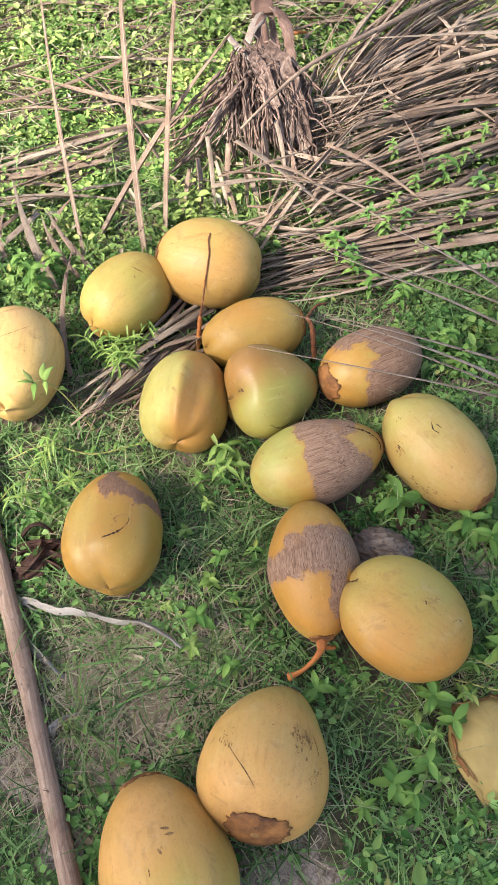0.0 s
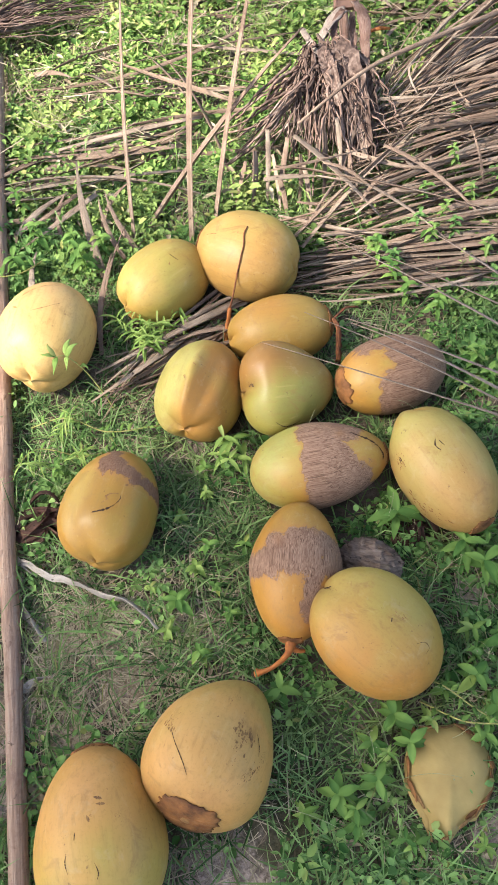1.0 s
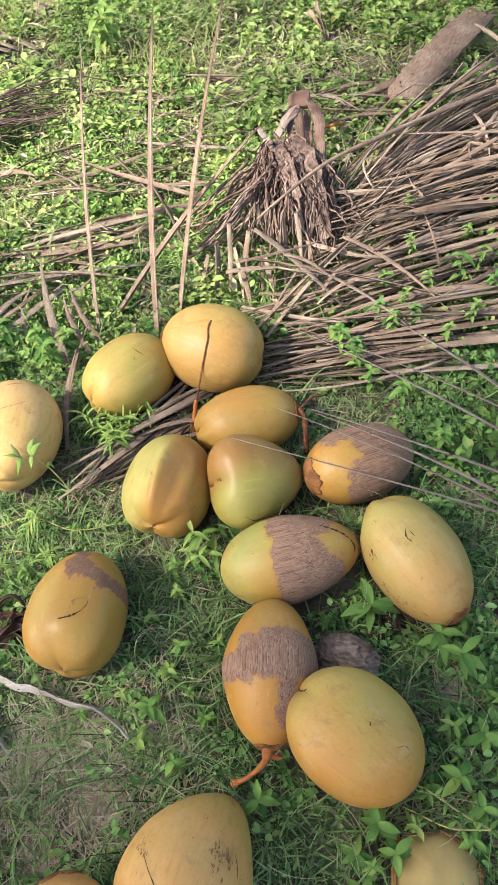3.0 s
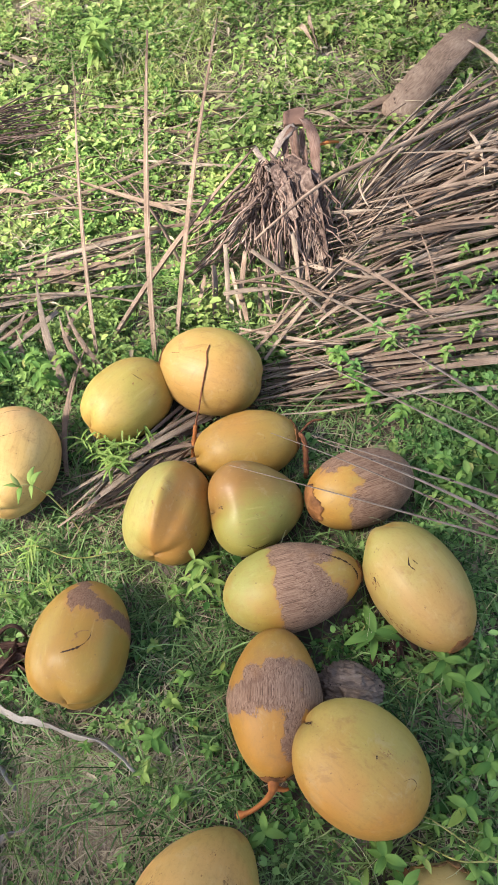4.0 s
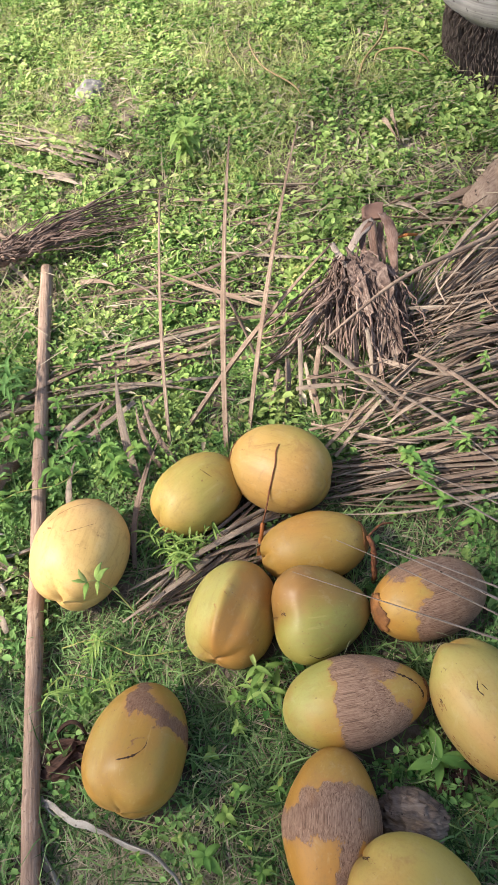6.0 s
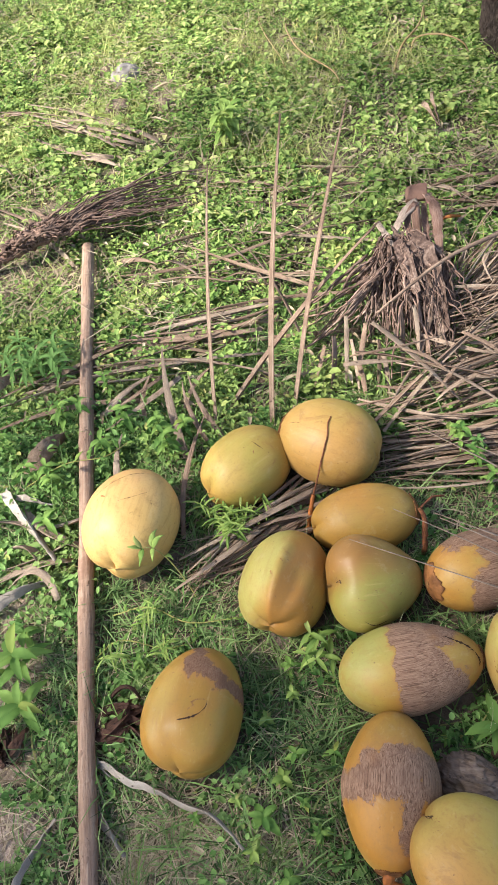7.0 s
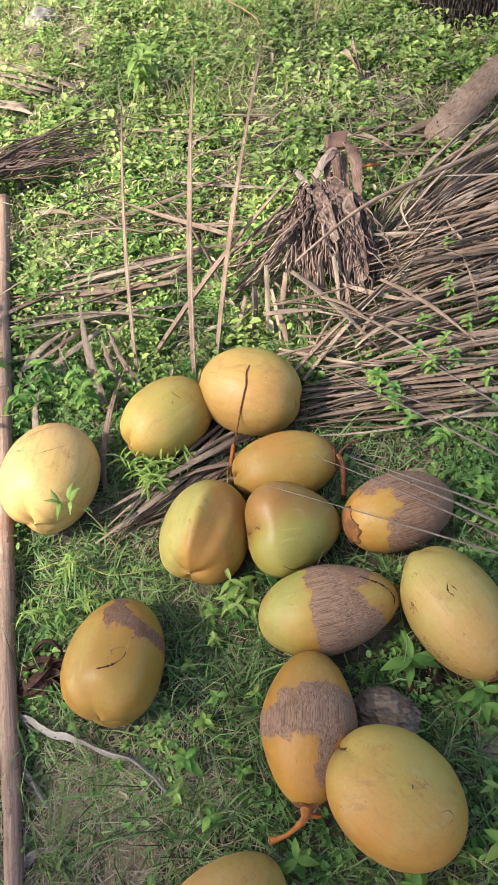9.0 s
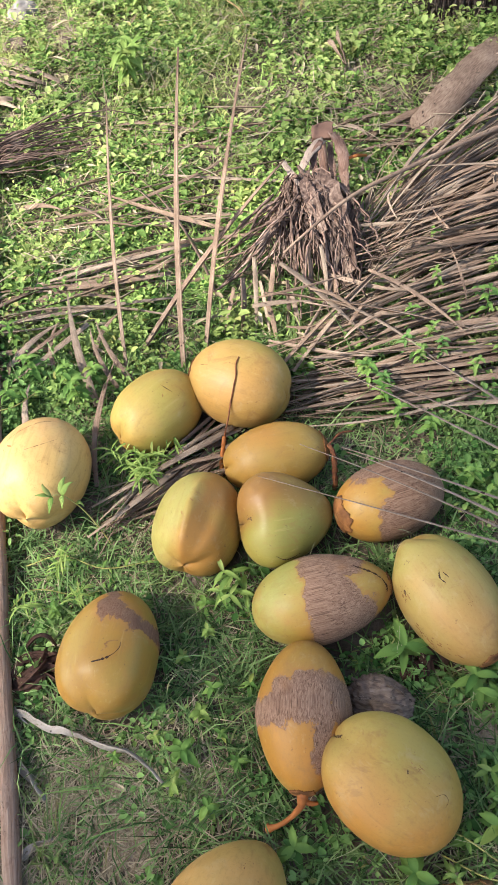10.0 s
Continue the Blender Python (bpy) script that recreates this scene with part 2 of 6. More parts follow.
SOIL = soil_material()
DRY_LEAF = fibre_material("dry_palm_leaf", (0.055, 0.034, 0.026), (0.240, 0.160, 0.112), (0.47, 0.36, 0.268))
PALE_LEAF = fibre_material("bleached_leaf", (0.17, 0.135, 0.105), (0.38, 0.325, 0.27), (0.56, 0.50, 0.43))
GREY_LEAF = fibre_material("weathered_palm_leaf", (0.085, 0.058, 0.044), (0.29, 0.214, 0.155), (0.52, 0.42, 0.32))
RIB = fibre_material("leaf_rib", (0.11, 0.072, 0.05), (0.31, 0.225, 0.165), (0.50, 0.39, 0.30), (4, 20))
STRAND = fibre_material("flower_stalk", (0.045, 0.025, 0.018), (0.215, 0.135, 0.102), (0.47, 0.345, 0.275), (10, 6))
BARK = pole_material()
RED_HUSK = fibre_material("stalk_sheath", (0.055, 0.028, 0.020), (0.215, 0.125, 0.093), (0.44, 0.32, 0.26), (5, 34), bump=1.0)
DARK_STRAND = fibre_material("dark_flower_stalk", (0.030, 0.017, 0.013), (0.125, 0.080, 0.062), (0.33, 0.24, 0.19), (10, 6), bump=0.9)
PALE_SHEATH = fibre_material("pale_sheath", (0.16, 0.115, 0.09), (0.36, 0.28, 0.225), (0.56, 0.47, 0.39), (5, 30), bump=0.8)
SHEATH = fibre_material("fibrous_sheath", (0.075, 0.046, 0.032), (0.22, 0.15, 0.105), (0.37, 0.275, 0.205), (14, 40), bump=1.0)
VINE_BARK = plain("dead_vine_bark", (0.20, 0.135, 0.06), (0.38, 0.28, 0.14), 50, 0.8)
STEM = plain("orange_stem", (0.44, 0.15, 0.035), (0.24, 0.08, 0.025), 60, 0.6)
CALYX = plain("brown_calyx", (0.075, 0.028, 0.012), (0.33, 0.140, 0.044), 38, 0.65, 1.0)
SCAR = plain("dark_scar", (0.16, 0.078, 0.032), (0.34, 0.185, 0.066), 160, 0.8)
CRACK = plain("dark_crack", (0.025, 0.012, 0.008), (0.07, 0.035, 0.02), 120, 0.9)
TWIG = plain("dark_twig", (0.07, 0.026, 0.014), (0.26, 0.095, 0.038), 90, 0.8, 1.0)
STONE = plain("pale_stone", (0.15, 0.13, 0.118), (0.31, 0.28, 0.255), 30, 0.9)
CLOD = plain("brown_clod", (0.07, 0.046, 0.034), (0.27, 0.195, 0.148), 45, 0.95, 1.0)
GREY_HUSK = fibre_material("rotten_husk", (0.055, 0.036, 0.027), (0.205, 0.145, 0.108), (0.36, 0.275, 0.21), (5, 16), bump=1.0)
PULP = plain("husk_inside", (0.29, 0.195, 0.065), (0.43, 0.305, 0.105), 16, 0.7, 0.5)
TRUNK = plain("palm_trunk", (0.026, 0.018, 0.014), (0.115, 0.085, 0.07), 60, 0.95, 0.9)
GREY_BARK = fibre_material("ringed_grey_bark", (0.10, 0.088, 0.08), (0.25, 0.225, 0.205), (0.40, 0.365, 0.335), (30, 3), bump=0.9)
GRASS = leaf_material("grass", (0.017, 0.050, 0.013), (0.36, 0.53, 0.195), (0.30, 0.25, 0.09), 0.05)
STRAW = leaf_material("straw", (0.15, 0.108, 0.066), (0.54, 0.445, 0.30), (0.52, 0.44, 0.3), 0.05, 0.1)
COVER = leaf_material("ground_cover", (0.036, 0.100, 0.018), (0.41, 0.56, 0.160), (0.60, 0.53, 0.19), 0.09, 0.34)
CLOVER = leaf_material("clover", (0.040, 0.112, 0.024), (0.33, 0.53, 0.165), (0.36, 0.33, 0.11), 0.04, 0.35)
WEED = leaf_material("weed_leaf", (0.085, 0.18, 0.04), (0.28, 0.42, 0.10), (0.40, 0.42, 0.10), 0.05, 0.30, "object")
PALE_WEED = leaf_material("pale_weed_leaf", (0.14, 0.24, 0.05), (0.40, 0.50, 0.14), (0.48, 0.46, 0.16), 0.08, 0.30, "object")
# COVER made yellower, and brightened to put sunlight into the far weeds' colour
SUNLIT_COVER = leaf_material("sunlit_yellow_cover", (0.10, 0.18, 0.035), (0.50, 0.60, 0.20), (0.62, 0.56, 0.27), 0.12, 0.34)
YELLOWING = leaf_material("yellowing_grass", (0.20, 0.24, 0.06), (0.52, 0.54, 0.21), (0.60, 0.52, 0.28), 0.15, 0.30)
PALM_GREEN = leaf_material("palm_leaf", (0.03, 0.06, 0.012), (0.08, 0.13, 0.025), (0.2, 0.18, 0.05), 0.03, 0.2)


# ---- building helpers ----
def mesh_object(name, verts, faces, mat, parent=None, uvs=None, smooth=False):
    me = bpy.data.meshes.new(name)
    me.from_pydata(verts, [], faces)
    if uvs is not None:
        layer = me.uv_layers.new()
        index = np.empty(len(me.loops), np.int32)
        me.loops.foreach_get("vertex_index", index)
        layer.data.foreach_set("uv", np.asarray(uvs, np.float32)[index].ravel())
    if smooth:
        me.polygons.foreach_set("use_smooth", np.ones(len(me.polygons), bool))
    me.materials.append(mat)
    ob = new(name, me)
    if parent:
        ob.parent = parent
    return ob


def part(name, bm, material, parent, label="", smooth=True):
    me = bpy.data.meshes.new(name)
    bm.to_mesh(me)
    bm.free()
    me.polygons.foreach_set("use_smooth", np.full(len(me.polygons), smooth))
    me.materials.append(material)
    ob = new(name, me)
    ob.parent = parent
    return tagged(ob, label)


def thing(name, m, label, category, group="", kind=""):
    ob = new(name)
    ob.empty_display_size = 0.05
    ob.matrix_world = m
    return tagged(ob, label, category, group, kind)


def arc(a, b, lift=0.0, side=0.0, n=9):
    """Points from a to b on a bow that rises by lift and swings by side in its middle."""
    a, b = Vector(a), Vector(b)
    d = b - a
    across = Vector((-d.y, d.x, 0)).normalized() if d.xy.length > 1e-6 else Vector((1, 0, 0))
    return [a + d * t + (Vector((0, 0, lift)) + across * side) * (4 * t * (1 - t)) for t in (k / (n - 1) for k in range(n))]


def ribbon(points, width, fold=0.35, twist=0.0, taper=(0.35, 0.1), phase=0.0, thick=0.0008):
    """A folded leaf blade along points: a shallow V across, narrowing towards both ends. taper: how wide the start and the end are."""
    verts, faces, uvs = [], [], []
    n = len(points)
    for k, p in enumerate(points):
        t = k / (n - 1)
        ahead = (points[min(k + 1, n - 1)] - points[max(k - 1, 0)]).normalized()
        out = ahead.cross(Vector((0, 0, 1)))
        out = out.normalized() if out.length > 1e-4 else Vector((1, 0, 0))
        q = Matrix.Rotation(phase + twist * t, 3, ahead)
        out = q @ out
        up = out.cross(ahead).normalized()
        w = 0.5 * width * min(taper[0] + (1 - taper[0]) * min(1, t / 0.22), taper[1] + (1 - taper[1]) * min(1, (1 - t) / 0.55))
        for s, v in ((-1, 0), (0, 0.5), (1, 1)):
            verts.append(p + out * (s * w) + up * (abs(s) * w * fold))
            uvs.append((t * n * 0.1, v))
        for s in (-1, 0, 1):
            verts.append(p + out * (s * w) + up * (abs(s) * w * fold - thick - 0.12 * w * (s == 0)))
            uvs.append((t * n * 0.1, 0.5 + 0.5 * s))
        if k:
            a, b = 6 * (k - 1), 6 * k
            for j in (0, 1):
                faces.append((a + j, a + j + 1, b + j + 1, b + j))
                faces.append((a + 3 + j, b + 3 + j, b + 4 + j, a + 4 + j))
            faces.append((a, b, b + 3, a + 3))
            faces.append((a + 2, a + 5, b + 5, b + 2))
    e = 6 * (n - 1)
    faces += [(0, 3, 4, 1), (1, 4, 5, 2), (e, e + 1, e + 4, e + 3), (e + 1, e + 2, e + 5, e + 4)]
    return [tuple(v) for v in verts], faces, uvs


def blade(parent, a, b, width, mat=None, lift=0.0, side=0.0, fold=0.35, twist=0.0, taper=(0.5, 0.1), phase=0.0, name="leaflet", n=9):
    v, f, u = ribbon(arc(a, b, lift, side, n), width, fold, twist, taper, phase)
    return mesh_object(name, v, f, mat or DRY_LEAF, parent, u, True)


def tube(points, radii, sides=7, seed=0, rough=0.0, ridge=0.0):
    """A round, closed rod along points; rough: how uneven its radius is; ridge: rings at every other point."""
    rng = random.Random(seed)
    verts, faces, uvs = [], [], []
    n = len(points)
    side = Vector((0.31, 0.77, 0.55))
    for k, p in enumerate(points):
        ahead = (points[min(k + 1, n - 1)] - points[max(k - 1, 0)]).normalized()
        u = ahead.cross(side).normalized()
        w = ahead.cross(u)
        r = radii[k] * (1 + (ridge if k % 2 else -ridge))
        for j in range(sides):
            a = 2 * math.pi * j / sides
            q = r * (1 + rng.uniform(-rough, rough))
            verts.append(tuple(p + (u * math.cos(a) + w * math.sin(a)) * q))
            uvs.append((k * 0.12, abs(2 * j / sides - 1)))
        if k:
            for j in range(sides):
                a, b = (k - 1) * sides, k * sides
                j2 = (j + 1) % sides
                faces.append((a + j, a + j2, b + j2, b + j))
    faces.append(tuple(range(sides))[::-1])
    faces.append(tuple(range((n - 1) * sides, n * sides)))
    return verts, faces, uvs


def rod(parent, name, points, radii, mat, sides=7, seed=0, rough=0.0, ridge=0.0):
    points = [Vector(p) for p in points]
    if not isinstance(radii, (list, tuple)):
        radii = [radii] * len(points)
    v, f, u = tube(points, radii, sides, seed, rough, ridge)
    return mesh_object(name, v, f, mat, parent, u, True)


def smooth_line(points, n):
    """n points on a smooth line through the given ones."""
    points = [Vector(p) for p in points]
    ext = [points[0] * 2 - points[1], *points, points[-1] * 2 - points[-2]]
    out = []
    for k in range(n):
        s = k / (n - 1) * (len(points) - 1)
        i = min(int(s), len(points) - 2)
        t = s - i
        p0, p1, p2, p3 = ext[i : i + 4]
        out.append(0.5 * (2 * p1 + (p2 - p0) * t + (2 * p0 - 5 * p1 + 4 * p2 - p3) * t * t + (3 * p1 - p0 - 3 * p2 + p3) * t**3))
    return out


# ---- ground ----
def ground_height(x, y):
    near = max(0.0, 1 - max(abs(x), abs(y - 1)) / 9)
    return near * (0.010 * (noise.noise((x * 2.3, y * 2.3, 1.0))) + 0.006 * noise.noise((x * 9, y * 9, 4.0)))


def build_ground():
    near = [k * 0.045 for k in range(-60, 61)]
    far = [3.2, 4, 5.2, 7, 10, 15, 25, 45, 90, 200, 420]
    xs = [-v for v in far[::-1]] + near + far
    ys = [v + 1.0 for v in xs]
    verts = [(x, y, ground_height(x, y)) for y in ys for x in xs]
    w = len(xs)
    faces = [(j * w + i, j * w + i + 1, (j + 1) * w + i + 1, (j + 1) * w + i) for j in range(w - 1) for i in range(w - 1)]
    ob = mesh_object("ground", verts, faces, SOIL, smooth=True)
    tagged(ob, "brown soil with thin short grass and weeds", "ground", kind="structure")


build_ground()

# ---- coconuts ----
# YELLOW, ORANGE, GREEN, TAN: skin tones
YELLOW, ORANGE, GREEN, TAN = (0.424, 0.264, 0.055), (0.409, 0.188, 0.029), (0.307, 0.249, 0.042), (0.433, 0.261, 0.068)
NUTS = {}


def ease(lo, hi, v):
    t = max(0.0, min(1.0, (v - lo) / (hi - lo)))
    return t * t * (3 - 2 * t)


class NutForm:
    """The outline of a nut along x: stem end at u = -1, blossom end at u = 1. taper: how much it narrows towards the blossom end (below 0: towards the stem);
    blunt: fullness of the blossom end; lobes: height of its three rounded ridges; cleft: depth of the three folds at the blossom end; dent: how far its tip is
    drawn in; bend: how far its blossom end swings sideways; crests: single ridges or folds (turn in degrees, height, width, from u, to u)."""

    def __init__(self, length, width, lobes=0.04, turn=0, taper=0.15, blunt=0.0, cleft=0.0, stem_blunt=0.0, dent=0.0, crests=(), bend=0.0):
        self.hl, self.hw, self.lobes, self.turn = length / 2, width / 2, lobes, radians(turn)
        self.taper, self.blunt, self.cleft, self.stem_blunt = taper, blunt, cleft, stem_blunt
        self.dent, self.crests = dent, crests
        self.bend = bend
        self.seed = length * 91 + width * 37
        self.peak = max((1 - abs(k / 50 - 1) ** 2) ** 0.5 * (1 - taper * (k / 50 - 1)) for k in range(101))

    def at(self, u, f, proud=0.0):
        e = 2 + (self.blunt if u > 0 else self.stem_blunt)
        r = max(0.0, 1 - abs(u) ** e) ** 0.5 * (1 - self.taper * u) / self.peak
        g = f - self.turn
        c = math.cos(3 * g)
        fold = (math.sin(1.5 * (g + math.pi / 3)) ** 2 + 0.02) ** 0.4
        body = self.lobes * (0.6 * c + 0.4 * max(0.0, c) ** 3) * ease(-0.95, 0.5, u)
        end = ease(0.55, 1.0, u)
        r *= 1 + body + self.cleft * (fold - 0.8) * end
        for turn, height, wide, u0, u1 in self.crests:
            off = math.remainder(f - radians(turn), 2 * math.pi)
            r *= 1 + height * math.exp(-((off / wide) ** 2)) * ease(u0, u1, u)
        x = u * self.hl * (1 + 0.45 * self.cleft * (fold - 0.8) * end)
        x -= self.hl * (self.cleft * 0.10 * math.exp(-((1 - u) / 0.02)) + self.dent * math.exp(-((1 - u) / 0.07)))
        wave = 1 + 0.016 * noise.noise((u * 2.1 + self.seed, math.cos(f) * 1.5, math.sin(f) * 1.5)) + 0.004 * noise.noise((u * 9 + self.seed, math.cos(f) * 6, math.sin(f) * 6))
        q = self.hw * r * wave + proud
        return Vector((x + proud * u, q * math.cos(f) + self.bend * self.hw * max(0.0, u) ** 2, q * math.sin(f)))

    def mesh(self, rings=48, sides=84):
        us = [-math.cos(math.pi * k / rings) for k in range(rings + 1)]
        verts = [tuple(self.at(u, 2 * math.pi * j / sides)) for u in us for j in range(sides)]
        faces = [(k * sides + j, k * sides + (j + 1) % sides, (k + 1) * sides + (j + 1) % sides, (k + 1) * sides + j) for k in range(rings) for j in range(sides)]
        return verts, faces


def calyx_cap(form, nut, reach, seed, mat):
    """The dry brown scales that hug the stem end, with a torn edge, and the stem's scar in their middle."""
    rng = random.Random(seed)
    sides, rings = 96, 8
    edge = []
    for j in range(sides):
        a = 2 * math.pi * j / sides
        ragged = noise.noise((math.cos(a) * 2.5, math.sin(a) * 2.5, seed)) * 0.35 + noise.noise((math.cos(a) * 9, math.sin(a) * 9, seed)) * 0.28
        edge.append(reach * max(0.25, 0.62 + 0.25 * abs(math.sin(1.5 * a + seed)) + ragged + rng.uniform(-0.04, 0.04)))
    verts, faces = [], []
    for proud, inner in ((0.0011, 0.10), (0.0001, 0.10)):
        for k in range(rings):
            t = inner + (1 - inner) * k / (rings - 1)
            for j in range(sides):
                u = -1 + edge[j] * t * t
                lift = proud + (0.0009 * rng.random() if proud > 0.001 else 0)
                verts.append(tuple(form.at(u, 2 * math.pi * j / sides, lift)))
    o = sides * rings
    for k in range(rings - 1):
        for j in range(sides):
            j2 = (j + 1) % sides
            faces.append((k * sides + j, (k + 1) * sides + j, (k + 1) * sides + j2, k * sides + j2))
    e = sides * (rings - 1)
    faces += [(e + j, o + e + j, o + e + (j + 1) % sides, e + (j + 1) % sides) for j in range(sides)]
    mesh_object("calyx", verts, faces, mat, nut, smooth=True)
    v, f, u = tube([Vector((-form.hl - 0.002, 0, 0)), Vector((-form.hl, 0, 0)), Vector((-form.hl + 0.006, 0, 0))], [0.006, 0.008, 0.010], 12, seed, 0.15)
    mesh_object("stem_scar", v, f, SCAR, nut, u, True)


def scar(form, nut, name, points, width, mat, label=""):
    """A thin mark on the skin along (u, turn in degrees) points, ragged at its sides."""
    line = smooth_line([Vector((u, radians(f), 0)) for u, f in points], 7 * len(points) + 5)
    rng = random.Random(int(width * 1e5) + len(points))
    n = len(line)
    verts, faces = [], []
    if name == "scar" and width > 0.0045:
        # a scuff: many ragged flecks round the line
        for k in range(int(12 + width * 1500)):
            p = rng.choice(line)
            cu, cf = p.x + rng.gauss(0, width * 0.42) / form.hl, p.y + rng.gauss(0, width * 0.36) / form.hw
            size, long = width * rng.uniform(0.02, 0.05 + 0.10 * rng.random() ** 2), rng.uniform(1.0, 2.6)
            o = len(verts)
            for j in range(7):
                a = j * math.tau / 7
                r = size * rng.uniform(0.55, 1.25)
                verts.append(tuple(form.at(max(-0.99, min(0.99, cu + math.cos(a) * r * long / form.hl)), cf + math.sin(a) * r / form.hw, 0.0004 + 0.000012 * k)))
            faces.append(tuple(range(o, o + 7)))
        return tagged(mesh_object(name, verts, faces, mat, nut, smooth=True), label)
    for k, p in enumerate(line):
        d = line[min(k + 1, n - 1)] - line[max(k - 1, 0)]
        d = Vector((d.x * form.hl, d.y * form.hw, 0)).normalized()
        w = width * (0.25 + 0.75 * math.sin(math.pi * (k + 0.5) / n)) * rng.uniform(0.25, 1.5) / 2
        for e in (-1, 1):
            verts.append(tuple(form.at(max(-0.995, min(0.995, p.x - e * d.y * w / form.hl)), p.y + e * d.x * w / form.hw, 0.0005)))
        if k:
            faces.append((2 * k - 2, 2 * k - 1, 2 * k + 1, 2 * k))
    return tagged(mesh_object(name, verts, faces, mat, nut, smooth=True), label)


def coconut(key, x, y, length, width, yaw, dip, tones, label, husk=(), z=None, calyx=0.0, scars=0.5, sink=0.008, marks=(), roll=0, tint=0.40, stain=0.0, **form):
    shape = NutForm(length, width, **form)
    turn = pose(0, 0, 0, roll, 0, 0).to_3x3()
    tilt = pose(0, 0, 0, 0, dip, yaw).to_3x3() @ turn
    low = -min((tilt @ shape.at(u / 10, f / 5)).z for u in range(-9, 10) for f in range(32))
    z = low - sink if z is None else z
    nut = thing("coconut", Matrix.Translation((x, y, z)) @ tilt.to_4x4(), label, "coconut", "coconuts lying in the grass")
    NUTS[key] = (x, y, z, length, width, yaw)
    v, f = shape.mesh()
    boxes = [(a * shape.hl, b * shape.hl, c * shape.hw, d * shape.hw, e * shape.hw, g * shape.hw) for a, b, c, d, e, g in husk]
    mesh_object("husk", v, f, skin_material("coconut_skin", tones, boxes, seed=len(NUTS) * 3.1, scars=scars, tint=tint, stain=stain), nut, smooth=True)
    if calyx:
        calyx_cap(shape, nut, calyx, len(NUTS), CALYX)
    for name, points, w in marks:
        scar(shape, nut, name, points, w, CRACK if name == "crack" else SCAR)
    return nut


coconut("T", -0.111, 0.806, 0.220, 0.178, -20, -2, ((0.47, 0.250, 0.062), (0.445, 0.262, 0.062), (0.380, 0.258, 0.050), 0.6, 1.1, 0.35), "yellow-orange coconut with a brown calyx, beside dry palm leaflets", tint=0.15, lobes=0.025, turn=30, taper=0.0, blunt=0.3, cleft=0.09, dent=0.035, calyx=0.15, marks=[("crack", [(-0.62, 112), (-0.50, 110), (-0.38, 109)], 0.0010)])
coconut("L", -0.278, 0.744, 0.205, 0.156, -131, -6, ((0.42, 0.25, 0.045), (0.41, 0.300, 0.056), (0.52, 0.325, 0.070), 1.2, -0.6, 0.3), "yellow-green coconut with a pale blossom end", lobes=0.04, turn=150, taper=0.06, blunt=0.2, cleft=0.16, dent=0.04, marks=[("crack", [(-0.15, 84), (-0.18, 73), (-0.22, 64)], 0.0014), ("scar", [(-0.05, 70), (0.0, 66)], 0.003)])
coconut("FL", -0.484, 0.590, 0.228, 0.186, -93, -3, ((0.63, 0.345, 0.12), (0.63, 0.385, 0.125), (0.61, 0.385, 0.115), 1.1, 0.3, 0.2), "bright yellow coconut beside a fallen pole", tint=0.08, lobes=0.05, turn=38, taper=0.04, blunt=0.3, cleft=0.20, dent=0.05, calyx=0.06, marks=[("scar", [(0.05, 124), (0.07, 112), (0.08, 100), (0.03, 90)], 0.006), ("scar", [(-0.02, 118), (0.02, 110)], 0.004), ("crack", [(-0.02, 128), (-0.30, 108), (-0.55, 84), (-0.62, 70)], 0.0011), ("crack", [(0.1, 90), (-0.02, 74), (-0.2, 58)], 0.0010), ("scar", [(-0.16, 50), (-0.2, 46)], 0.005)])
coconut("M", -0.030, 0.640, 0.208, 0.135, -165, 0, ((0.400, 0.179, 0.029), (0.390, 0.200, 0.033), (0.367, 0.212, 0.036), 0.7, 0.8), "orange coconut with a dry stalk at its calyx", lobes=0.035, turn=10, taper=0.04, blunt=0.1, cleft=0.22, dent=0.03, calyx=0.11)
coconut("HL", -0.163, 0.492, 0.205, 0.162, -99, -8, ((0.385, 0.325, 0.078), (0.372, 0.240, 0.048), (0.370, 0.165, 0.028), 0.3, 4.6, 0.16), "ridged green and orange coconut", lobes=0.07, turn=82, taper=-0.02, blunt=0.45, cleft=0.16, dent=0.06, crests=((87, 0.115, 0.115, -0.75, 0.4), (62, -0.075, 0.20, -0.6, 0.4), (118, -0.02, 0.25, -0.4, 0.5)), scars=0.9, marks=[("scar", [(0.52, 86), (0.60, 86), (0.68, 85)], 0.005), ("scar", [(0.35, 96), (0.44, 92)], 0.0035), ("scar", [(0.14, 88), (0.18, 84)], 0.003)])
coconut("H", -0.004, 0.502, 0.182, 0.166, -163, -12, ((0.285, 0.135, 0.028), (0.285, 0.165, 0.032), (0.270, 0.225, 0.041), 0.8, 4.2, 0.22, 0.12), "heart-shaped green and orange coconut", lobes=0.10, turn=125, taper=-0.26, blunt=0.35, cleft=0.27, dent=0.07, crests=((100, 0.05, 0.25, -0.4, 0.6), (66, -0.05, 0.3, 0.1, 0.95)), marks=[("crack", [(0.42, 17), (0.26, 11), (0.1, 10), (-0.08, 12)], 0.0024), ("crack", [(0.79, 66), (0.83, 71), (0.88, 70)], 0.006), ("scar", [(0.80, 72), (0.88, 78)], 0.009), ("scar", [(0.22, 74), (0.18, 70)], 0.006)])
